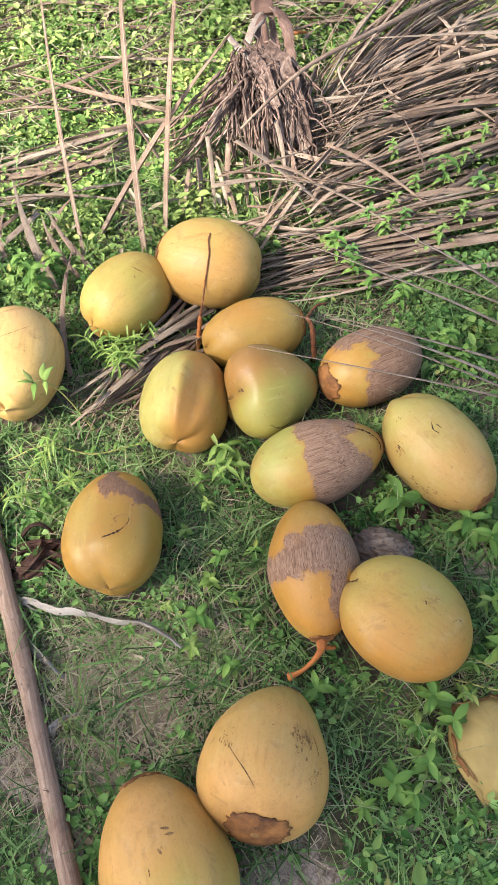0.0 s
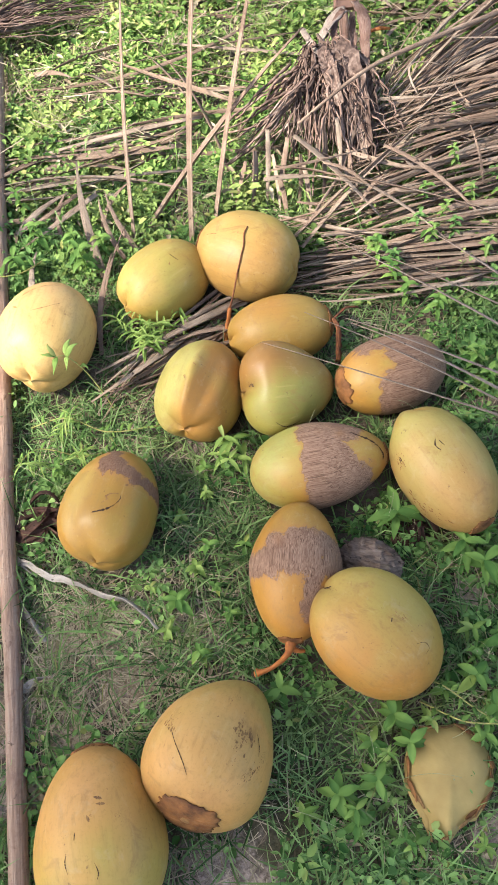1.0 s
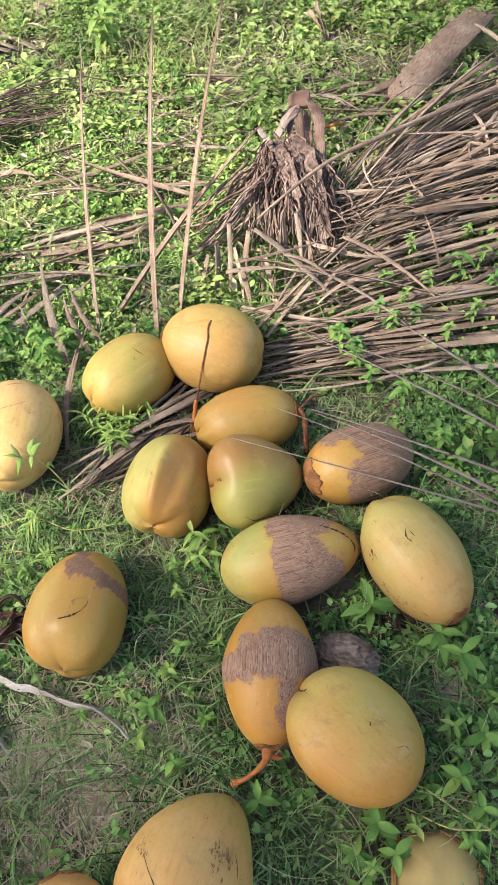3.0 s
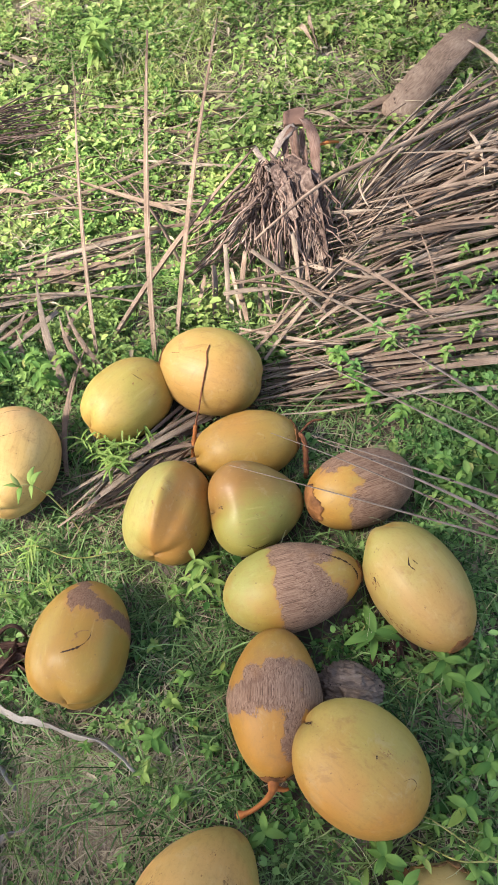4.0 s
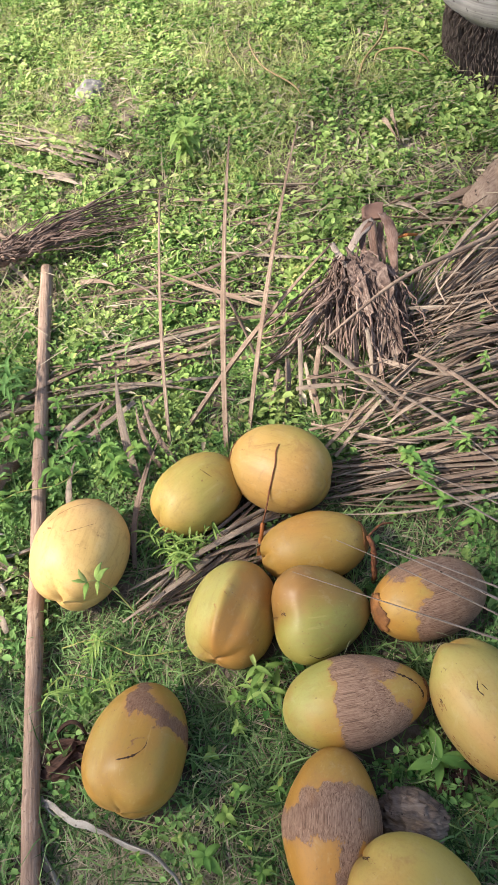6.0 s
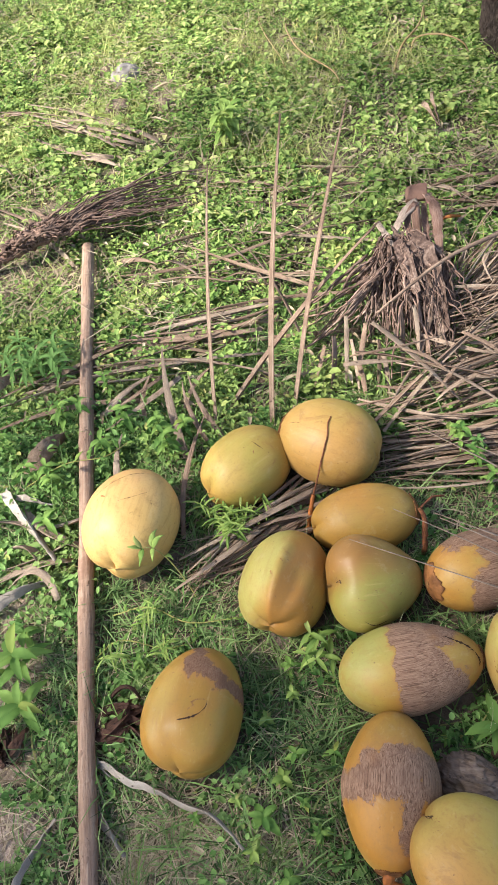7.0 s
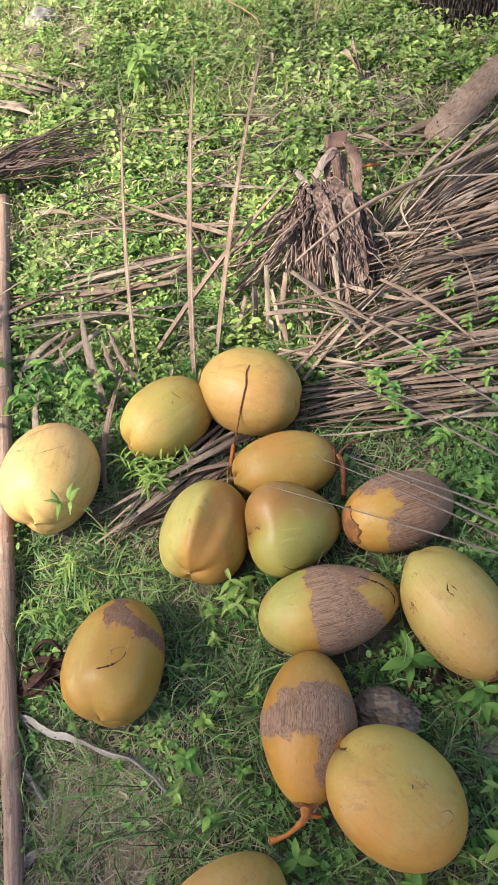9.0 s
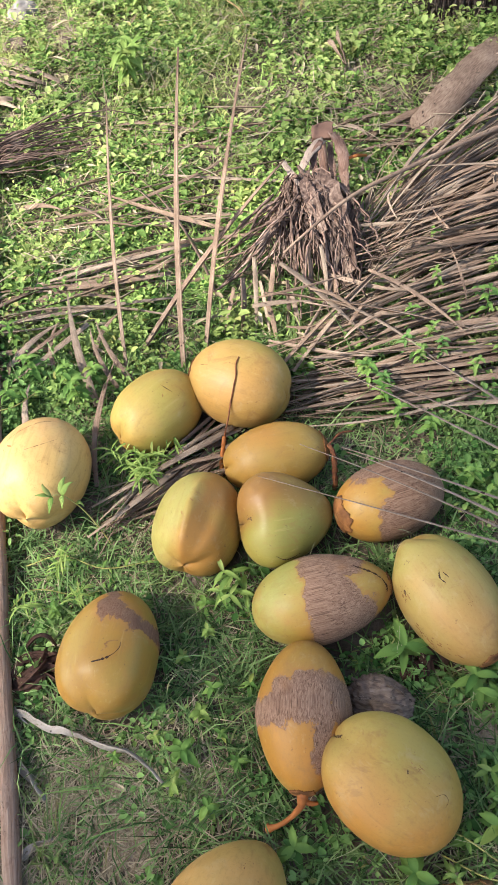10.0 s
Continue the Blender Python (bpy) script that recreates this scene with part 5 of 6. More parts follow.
# ---- palms: one behind the heap, three unseen ones added to shade the clearing ----
def palm(x, y, height, crown, headings, seed, label, reach=2.6, droop=0.9, base=0.17, wide=1.0, bark=None, long=0.75):
    rng = random.Random(seed)
    tree = thing("coconut_palm", pose(x, y, 0), label, "palm tree", "coconut palms")
    top = Vector((crown[0] - x, crown[1] - y, crown[2]))
    pts = [Vector((top.x * (k / 23) ** 1.6, top.y * (k / 23) ** 1.6, height * k / 23 - 0.1)) for k in range(24)]
    rad = [base * (1.0 if k > 2 else 1.28 - 0.12 * k) * (1 - 0.35 * k / 23) for k in range(24)]
    rod(tree, "trunk", pts, rad, bark or TRUNK, 28, seed, 0.06, 0.03)
    top = pts[-1]
    for h in headings:
        h, far = h if isinstance(h, tuple) else (h, reach)
        az = radians(h + rng.uniform(-4, 4))
        out = Vector((math.cos(az), math.sin(az), 0))
        side = Vector((-out.y, out.x, 0))
        n = 46
        spine = [top + out * (far * t) + Vector((0, 0, 0.9 * t - droop * 1.7 * t * t)) for t in (k / (n - 1) for k in range(n))]
        v, f, _ = tube(spine[::3], [0.03 - 0.0016 * k for k in range(len(spine[::3]))], 5)
        v, f = list(v), list(f)
        for k in range(5, n):
            t = k / (n - 1)
            span = long * math.sin(math.pi * (0.12 + 0.85 * t)) ** 0.6
            for s in (-1, 1):
                d = (side * s * rng.uniform(0.85, 1) + out * rng.uniform(0.3, 0.6) + Vector((0, 0, rng.uniform(-0.5, -0.05)))).normalized()
                w = (spine[k] - spine[k - 1]).normalized() * rng.uniform(0.016, 0.024) * wide
                a, b = spine[k], spine[k] + d * span
                mid = a.lerp(b, 0.5) + Vector((0, 0, 0.05))
                i = len(v)
                v += [tuple(p) for p in (a - w * 0.5, a + w * 0.5, mid + w, mid - w, b)]
                f += [(i, i + 1, i + 2, i + 3), (i + 3, i + 2, i + 4)]
        mesh_object("frond", v, f, PALM_GREEN, tree)
    return tree


# three palms out of view, their fronds aimed to cast the dappled shade
palm(-3.7, -3.8, 6.5, (-3.75, -3.55, 6.4), [(k * 16 + 6, 2.34) if 110 < k * 16 + 6 < 160 else k * 16 + 6 for k in range(22)], 21, "unseen coconut palm added to shade the coconuts", 2.58, wide=1.5)
palm(-4.4, 3.5, 6.6, (-3.2, 2.5, 6.5), (227, 243, 252, 262, 285, 310, 20, 80, 140), 22, "unseen coconut palm added to shade the weeds", 3.6, wide=1.24)
palm(-9.0, -1.8, 6.6, (-8.42, -1.60, 6.5), (1, 62, 118, 180, 242, 300), 24, "unseen coconut palm added for one strip of shade", 3.75, wide=1.4, long=0.42)
seen_palm = palm(0.53, 2.54, 7.0, (0.9, 3.2, 7.0), (10, 60, 110, 165, 210, 265, 320), 23, "grey ringed coconut palm trunk on a dark fibrous root mass", 2.6, base=0.17, bark=GREY_BARK)
# swollen ringed foot of the trunk, and the dark roots under it
v, f, u = tube([Vector((0, 0, 0.125 + 0.035 * k)) for k in range(30)], [(0.338 - 0.08 * ease(0.1, 1.0, k / 29) - 0.09 * ease(0.12, 0.0, k / 29)) * (1 + 0.012 * math.sin(k * 2.4)) for k in range(30)], 48, 5, 0.012)
v = [tuple(Vector(p) * (1 + 0.02 * noise.noise(Vector(p) * 9) + 0.012 * noise.noise(Vector((p[0] * 12, p[1] * 12, p[2] * 60))))) for p in v]
mesh_object("bole", v, f, GREY_BARK, seen_palm, u, True)
v, f, u = tube([Vector((0, 0, -0.03 + 0.03 * k)) for k in range(7)], [0.288 - 0.003 * k for k in range(7)], 40, 6, 0.06)
mesh_object("root_mass", v, f, TRUNK, seen_palm, u, True)
rng = random.Random(31)
v, f = [], []
for k in range(2600):
    a, z = rng.uniform(2.2, 5.6), 0.02 + rng.random() * 0.18
    r = 0.285 - 0.02 * z + rng.uniform(-0.006, 0.012)
    p = Vector((r * math.cos(a), r * math.sin(a), z))
    t = Vector((-math.sin(a), math.cos(a), 0)) * rng.uniform(0.002, 0.005)
    up = Vector((math.cos(a) * 0.35, math.sin(a) * 0.35, -1)).normalized() * rng.uniform(0.02, 0.06)
    o = Vector((math.cos(a), math.sin(a), 0)) * 0.007
    i = len(v)
    v += [tuple(q) for q in (p - t, p + t, p + up + t * 0.5 + o, p + up - t * 0.5 + o, p + up * 0.5 + o * 2)]
    f += [(i, i + 1, i + 4), (i + 1, i + 2, i + 4), (i + 2, i + 3, i + 4), (i + 3, i, i + 4)]
tagged(mesh_object("root_fibre", v, f, TRUNK, seen_palm), kind="stuff")


# ---- plants ----
def blocked(x, y, grow=0.93):
    """True where a nut or the pole lies."""
    hit = np.zeros(len(x), bool)
    for nx, ny, nz, length, width, yaw in NUTS.values():
        c, s = math.cos(radians(yaw)), math.sin(radians(yaw))
        u, w = (x - nx) * c + (y - ny) * s, -(x - nx) * s + (y - ny) * c
        hit |= (u / (length / 2)) ** 2 + (w / (width / 2)) ** 2 < grow**2
    along = np.interp(y, [-0.5, -0.06, 0.22, 0.55, 1.04, 1.53], [-0.27, -0.41, -0.50, -0.595, -0.735, -0.875])
    hit |= (np.abs(x - along) < 0.014) & (y < 1.53)
    return hit


def patchy(x, y, scale, seed):
    return np.array([noise.noise((a * scale, b * scale, seed)) for a, b in zip(x, y)])


def bareness(x, y):
    b = np.zeros(len(x))
    for bx, by, r in BARE:
        b = np.maximum(b, np.exp(-(((x - bx) ** 2 + (y - by) ** 2) / r**2) ** 2))
    return np.clip((b + 0.5 * patchy(x, y, 22, 8.0) - 0.2) * 1.6, 0, 1)


def blades(name, x, y, length, width, tilt, mat, seed, label, bend=0.6, lift=0.0):
    """Narrow grass blades, each bent over; all of one sward."""
    rng = np.random.default_rng(seed)
    n = len(x)
    az = rng.uniform(0, 2 * np.pi, n)
    out = np.stack([np.cos(az), np.sin(az), np.zeros(n)], 1)
    side = np.stack([-np.sin(az), np.cos(az), np.zeros(n)], 1)
    base = np.stack([x, y, np.array([ground_height(a, b) for a, b in zip(x, y)]) - 0.003 + lift], 1)
    rows = []
    for t, w in ((0.0, 1.0), (0.55, 0.8), (1.0, 0.0)):
        lean = tilt + bend * t * rng.uniform(0.5, 1.5, n)
        p = base + (out * np.sin(lean)[:, None] + np.array([0, 0, 1]) * np.cos(lean)[:, None]) * (length * t)[:, None]
        p[:, 2] = np.maximum(p[:, 2], base[:, 2] + 0.002 + 0.2 * lift)
        if w:
            rows += [p - side * (width * w / 2)[:, None], p + side * (width * w / 2)[:, None]]
        else:
            rows.append(p)
    verts = np.stack(rows, 1).reshape(-1, 3)
    i = np.arange(n)[:, None] * 5
    tris = np.array([[0, 1, 3], [0, 3, 2], [2, 3, 4]])
    faces = (i[:, None] + tris[None]).reshape(-1, 3)
    return tagged(fast_mesh(name, verts, faces, mat), label, "grass", kind="stuff")


def fast_mesh(name, verts, faces, mat):
    me = bpy.data.meshes.new(name)
    me.vertices.add(len(verts))
    me.vertices.foreach_set("co", np.asarray(verts, np.float32).ravel())
    k = faces.shape[1]
    me.loops.add(faces.size)
    me.loops.foreach_set("vertex_index", faces.astype(np.int32).ravel())
    me.polygons.add(len(faces))
    me.polygons.foreach_set("loop_start", np.arange(0, faces.size, k, dtype=np.int32))
    me.update(calc_edges=True)
    me.materials.append(mat)
    return new(name, me)


def leaves(name, x, y, z, az, pitch, length, width, mat, label, category="weeds", roll=None):
    """Small pointed oval leaves, folded along their midrib."""
    n = len(x)
    base = np.stack([x, y, z], 1)
    out = np.stack([np.cos(az) * np.cos(pitch), np.sin(az) * np.cos(pitch), np.sin(pitch)], 1)
    side = np.stack([-np.sin(az), np.cos(az), np.zeros(n)], 1)
    L, W = length[:, None], width[:, None]
    up = np.array([0, 0, 1.0])
    pts = [base, base + out * L - up * L * 0.16]
    for t, w in ((0.30, 0.45), (0.68, 0.36)):
        for e in (-1, 1):
            pts.append(base + out * L * t + side * W * w * e + up * (W * 0.16 - L * 0.05 * t))
    verts = np.stack(pts, 1).reshape(-1, 3)
    quads = np.array([[0, 1, 4, 2], [0, 3, 5, 1]])
    faces = (np.arange(n)[:, None, None] * 6 + quads[None]).reshape(-1, 4)
    return tagged(fast_mesh(name, verts, faces, mat), label, category, kind="stuff")


def scatter(rng, count, x0, x1, y0, y1):
    return rng.uniform(x0, x1, count), rng.uniform(y0, y1, count)


def build_grass():
    rng = np.random.default_rng(5)
    # tufts of fine short grass round the nuts
    x, y = scatter(rng, 14000, -1.1, 0.75, -0.62, 1.30)
    keep = (0.9 * patchy(x, y, 5, 2.0) + 0.6 * patchy(x, y, 14, 5.0) > rng.uniform(-0.75, 0.30, len(x))) & (rng.random(len(x)) > 0.97 * bareness(x, y))
    x, y = x[keep], y[keep]
    x, y = np.repeat(x, 9) + rng.normal(0, 0.009, 9 * len(x)), np.repeat(y, 9) + rng.normal(0, 0.009, 9 * len(y))
    ok = ~blocked(x, y)
    x, y = x[ok], y[ok]
    blades("grass", x, y, rng.gamma(4, 0.0115, len(x)), rng.uniform(0.0014, 0.0036, len(x)), rng.uniform(0.1, 1.1, len(x)), GRASS, 6, "short fine green grass", 0.9)
    x, y = scatter(rng, 42000, -2.2, 1.2, 0.95, 3.9)
    ok = ~blocked(x, y)
    x, y = x[ok], y[ok]
    blades("grass", x, y, rng.gamma(4, 0.016, len(x)), rng.uniform(0.0020, 0.0050, len(x)), rng.uniform(0.2, 1.3, len(x)), COVER, 7, "green grass between leafy weeds", 0.9)
    x, y = scatter(rng, 90000, -1.9, 0.9, -0.65, 3.2)
    ok = ~blocked(x, y) & (patchy(x, y, 4, 9.0) + 0.4 * bareness(x, y) + 0.1 * (y > 1.1) > rng.uniform(-0.5, 0.5, len(x)))
    x, y = x[ok], y[ok]
    blades("dry_grass", x, y, rng.gamma(4, 0.012, len(x)), rng.uniform(0.0009, 0.0022, len(x)), rng.uniform(1.0, 1.5, len(x)), STRAW, 8, "thin tan dead grass lying flat", 0.2, 0.004)

    x = np.concatenate([rng.normal(a, b, n) for a, b, n in ((-0.22, 0.07, 900), (-0.33, 0.06, 700), (-0.25, 0.06, 600), (-0.40, 0.05, 500), (-0.68, 0.08, 900))])
    y = np.concatenate([rng.normal(a, b, n) for a, b, n in ((0.03, 0.06, 900), (0.06, 0.05, 700), (-0.10, 0.05, 600), (-0.08, 0.05, 500), (0.28, 0.12, 900))])
    ok = ~blocked(x, y)
    x, y = x[ok], y[ok]
    blades("dry_grass", x, y, rng.gamma(4, 0.009, len(x)), rng.uniform(0.0009, 0.0020, len(x)), rng.uniform(0.9, 1.5, len(x)), STRAW, 28, "pale dead grass on worn soil", 0.3, 0.006)

    # long single blades that arch over the short grass
    x, y = scatter(rng, 420, -0.45, 0.45, -0.45, 0.45)
    ok = ~blocked(x, y, 1.02) & (rng.random(len(x)) > bareness(x, y))
    x, y = x[ok], y[ok]
    blades("grass", x, y, rng.uniform(0.07, 0.15, len(x)), rng.uniform(0.0016, 0.0034, len(x)), rng.uniform(0.5, 1.2, len(x)), CLOVER, 9, "long arching blades of grass", 0.6)

    # yellowing tufts of fine grass in the clearing
    x, y = scatter(rng, 9000, -1.9, 0.35, 1.75, 3.4)
    tuft = 1.2 * patchy(x, y, 2.2, 31.0) + 0.7 * patchy(x, y, 9, 32.0) - 0.35 * (x > -0.35)
    ok = tuft > rng.uniform(0.0, 0.5, len(x))
    x, y = np.repeat(x[ok], 10), np.repeat(y[ok], 10)
    x, y = x + rng.normal(0, 0.016, len(x)), y + rng.normal(0, 0.016, len(y))
    blades("grass", x, y, rng.gamma(5, 0.016, len(x)), rng.uniform(0.0016, 0.0038, len(x)), rng.uniform(0.2, 1.2, len(x)), YELLOWING, 29, "yellowing tufts of fine grass", 0.8)

    # pale dead stalks that lie on the weeds
    x, y = scatter(rng, 12000, -1.9, 0.7, 1.15, 3.5)
    keep = patchy(x, y, 2.6, 12.0) + 0.6 * patchy(x, y, 8, 4.0) > rng.uniform(-0.4, 0.5, len(x))
    x, y = x[keep], y[keep]
    blades("dry_grass", x, y, rng.gamma(3, 0.021, len(x)), rng.uniform(0.0010, 0.0030, len(x)), rng.uniform(1.1, 1.6, len(x)), STRAW, 18, "pale dead stalks lying on green weeds", 0.25, rng.uniform(0.02, 0.065, len(x)))


def cover_patch(rng, count, x0, x1, y0, y1, share_of, tall, size, per, name, label, mat=None):
    x, y = scatter(rng, count, x0, x1, y0, y1)
    keep = (rng.random(len(x)) < share_of(x, y)) & (rng.random(len(x)) > bareness(x, y)) & ~blocked(x, y, 1.04)
    x, y = x[keep], y[keep]
    n = len(x)
    T = rng.uniform(*tall, n) * (0.4 + rng.random(n))
    S = rng.uniform(*size, n)
    X, Y, T, S = (np.repeat(q, per) for q in (x, y, T, S))
    m = len(X)
    az, reach = rng.uniform(0, 2 * np.pi, m), rng.uniform(0.0, 0.016, m)
    z = np.repeat(np.array([ground_height(a, b) for a, b in zip(x, y)]), per) + 0.004 + T * rng.random(m)
    bx, by = X + np.cos(az) * reach, Y + np.sin(az) * reach
    ok = ~blocked(bx + np.cos(az) * S * 0.7, by + np.sin(az) * S * 0.7, 0.98)
    L = S * rng.uniform(0.7, 1.4, m)
    leaves(name, bx[ok], by[ok], z[ok], az[ok], rng.uniform(-0.15, 0.75, m)[ok], L[ok], (L * rng.uniform(0.34, 0.82, m))[ok], mat or COVER, label)


def build_cover():
    rng = np.random.default_rng(15)

    def back(x, y):
        heap = (x > -0.12 + 0.15 * np.clip(1.25 - y, 0, 1)) & (x < 0.7) & (y < 1.30 + 0.75 * np.clip(x - 0.1, 0, 1))
        lush = np.clip(0.42 + 1.5 * patchy(x, y, 3.0, 3.0) + 1.5 * patchy(x, y, 9, 6.0), 0.05, 1)
        rim = np.minimum(np.minimum(x + 2.1, 1.2 - x), 3.9 - y) + 0.35 * patchy(x, y, 2.5, 21.0)
        return np.clip((y - 0.72) / 0.3, 0, 1) * np.where(heap, 0.45, 1) * lush * np.clip(rim / 0.35, 0, 1)

    def beside(x, y):
        lush = np.clip(0.6 + 1.3 * patchy(x, y, 4, 3.0) + 0.6 * patchy(x, y, 11, 6.0), 0.08, 1)
        left = np.clip((-x - 0.50 - 0.10 * (y < 0.3)) / 0.12, 0, 1) * np.clip((y - 0.25) / 0.35, 0, 1)
        right = np.clip((x - 0.25) / 0.08, 0, 1) * np.where(y > 0.5, 0.40, 0.7)
        return np.maximum(left, right) * lush

    def among(x, y):
        worn = np.exp(-(((x + 0.30) / 0.16) ** 2 + ((y + 0.03) / 0.11) ** 2) ** 2)
        return np.clip(0.30 + 1.0 * patchy(x, y, 5, 13.0) + 0.5 * patchy(x, y, 13, 6.0), 0.02, 0.8) * (1 - 0.75 * worn)

    cover_patch(rng, 68000, -2.1, 1.2, 0.72, 3.9, back, (0.012, 0.06), (0.007, 0.019), 6, "leafy_weeds", "bright green leafy weeds covering the ground")
    cover_patch(rng, 2200, -2.1, 1.2, 0.75, 3.9, back, (0.02, 0.07), (0.016, 0.030), 6, "leafy_weeds", "taller green weeds with larger leaves")
    cover_patch(rng, 12000, -2.1, 1.3, 1.6, 3.9, back, (0.02, 0.08), (0.014, 0.028), 5, "leafy_weeds", "yellowish green weeds behind the dry stalks, coloured brighter for sunlight", SUNLIT_COVER)

    def outside(x, y):
        gap = np.maximum(np.maximum(-1.0 - x - 1.0 * (y > 0.8), x - 0.7 - 0.4 * (y > 0.8)), np.maximum(-0.55 - y, y - 3.8))
        return np.clip((gap + 0.3 + 0.35 * patchy(x, y, 2.5, 22.0)) / 0.3, 0, 1) * np.clip(1.15 - np.hypot(x, y - 1.5) / 7.0, 0, 1) * np.clip(0.75 + 0.9 * patchy(x, y, 0.9, 5.0) + 0.8 * patchy(x, y, 4, 6.0), 0.05, 1)

    cover_patch(rng, 24000, -6.5, 6.5, -4.5, 8.5, outside, (0.02, 0.09), (0.022, 0.050), 6, "leafy_weeds", "green weeds further off in the clearing")
    cover_patch(rng, 30000, -3.6, 2.8, -2.2, 5.4, outside, (0.015, 0.07), (0.014, 0.032), 6, "leafy_weeds", "green weeds round the edge of the clearing")
    cover_patch(rng, 14000, -1.1, 0.75, -0.6, 0.95, beside, (0.012, 0.05), (0.008, 0.018), 6, "leafy_weeds", "green leafy weeds at the edge of the grass", CLOVER)
    cover_patch(rng, 17000, -0.9, 0.75, -0.6, 0.95, among, (0.006, 0.030), (0.007, 0.016), 5, "clover", "small clover leaves in short grass", CLOVER)


def weed(x, y, height, tiers, leaf, seed, label, slim=0.38, spread=1.0, group="leafy weeds", lean=(0, 0), mat=None):
    """A single plant: a thin stem with pairs of pointed leaves."""
    rng = random.Random(seed)
    plant = thing("weed", pose(x, y, 0, 0, 0, rng.uniform(0, 360)), label, "weed", group)
    stem_line = [Vector((lean[0] * t * t, lean[1] * t * t, height * t - 0.004)) for t in (0, 0.33, 0.66, 1)]
    rod(plant, "stem", stem_line, [0.0018, 0.0016, 0.0013, 0.001], mat or WEED, 5)
    for k in range(tiers):
        t = 0.35 + 0.65 * (k + 1) / tiers
        at = Vector((lean[0] * t * t, lean[1] * t * t, height * t - 0.004))
        turn = k * 1.6 + rng.uniform(-0.3, 0.3)
        for s in (0, 1) if k < tiers - 1 else (0, 1, 2):
            az = turn + s * (math.pi if k < tiers - 1 else 2.1) + rng.uniform(-0.25, 0.25)
            size = leaf * rng.uniform(0.75, 1.1) * (1 - 0.25 * abs(t - 0.75))
            rise = rng.uniform(0.1, 0.7) * (0.4 + t)
            d = Vector((math.cos(az), math.sin(az), 0)) * spread
            pts = [at + d * (size * q) + Vector((0, 0, size * (rise * q - 0.75 * q * q))) for q in (k2 / 7 for k2 in range(8))]
            v, f = [], []
            sd = Vector((-d.y, d.x, 0)).normalized()
            for j, p in enumerate(pts):
                q = j / 7
                w = size * slim * 0.5 * (math.sin(math.pi * min(1, q * 0.92 + 0.06)) ** 0.8) * (1.15 - 0.5 * q)
                for e in (-1, -0.5, 0, 0.5, 1):
                    v.append(tuple(p + sd * (w * e) + Vector((0, 0, abs(e) * w * 0.36 + 0.022 * size * abs(e) * math.sin(j * 2.1 + e * 3 + k)))))
                if j:
                    f += [((j - 1) * 5 + c, (j - 1) * 5 + c + 1, j * 5 + c + 1, j * 5 + c) for c in range(4)]
            mesh_object("leaf", v, f, mat or WEED, plant, smooth=True)
    return plant


BROAD = "bright green weed with broad pointed leaves"
for k, (x, y, h, tiers, leaf) in enumerate([(0.205, 0.275, 0.07, 3, 0.058), (0.315, 0.235, 0.06, 3, 0.050), (0.345, 0.20, 0.07, 3, 0.05), (-0.64, 0.30, 0.10, 4, 0.075), (-0.61, 0.22, 0.07, 3, 0.07)]):
    weed(x, y, h, tiers + 1, leaf * 0.9, 50 + k, BROAD + (" beside coconuts" if k < 3 else " beside a pole"))


def small_weeds(places, label, seed):
    for k, (x, y, h, tiers, leaf) in enumerate(places):
        weed(x, y, h, tiers + 1, leaf, seed + k, label, 0.46, group="small weeds")


small_weeds([(0.21, -0.05, 0.07, 4, 0.034), (0.235, -0.085, 0.06, 3, 0.032), (0.19, -0.14, 0.05, 3, 0.034), (0.135, -0.165, 0.05, 3, 0.034), (0.165, -0.2, 0.04, 2, 0.03), (0.18, -0.09, 0.05, 3, 0.03), (-0.15, 0.1, 0.045, 3, 0.036), (-0.14, 0.35, 0.04, 2, 0.024), (0.035, -0.025, 0.035, 2, 0.034), (0.33, 0.02, 0.07, 4, 0.034), (0.36, -0.02, 0.06, 4, 0.03), (0.37, 0.08, 0.07, 4, 0.034)], "small green weed with oval leaves in the grass", 70)
small_weeds([(0.345, -0.06, 0.05, 3, 0.026), (0.15, 0.84, 0.1, 4, 0.03), (0.18, 0.79, 0.09, 4, 0.028), (0.21, 0.75, 0.08, 3, 0.026), (0.27, 0.72, 0.08, 3, 0.026), (0.34, 0.6, 0.09, 4, 0.024), (0.36, 0.56, 0.07, 3, 0.022), (0.4, 1.02, 0.12, 3, 0.03), (0.24, 1.0, 0.09, 3, 0.026), (-0.59, 0.88, 0.09, 4, 0.034)], "small green weed with oval leaves beside dry palm leaflets", 82)
small_weeds([(-0.47, 0.81, 0.1, 4, 0.036), (-0.5, 0.86, 0.09, 4, 0.032), (-0.44, 0.86, 0.08, 3, 0.032), (-0.66, 0.98, 0.09, 4, 0.03), (-0.7, 0.9, 0.09, 3, 0.034), (-0.62, 0.8, 0.08, 3, 0.034), (-0.72, 0.72, 0.09, 4, 0.03), (-0.36, 0.26, 0.05, 3, 0.018), (-0.42, 0.33, 0.05, 3, 0.02), (0.3, 1.22, 0.1, 3, 0.028), (0.1, 0.42, 0.03, 2, 0.02), (0.13, 0.255, 0.03, 2, 0.018)], "small green weed with oval leaves among taller weeds", 92)
HEAP = "small green weed growing up through dry palm leaflets"
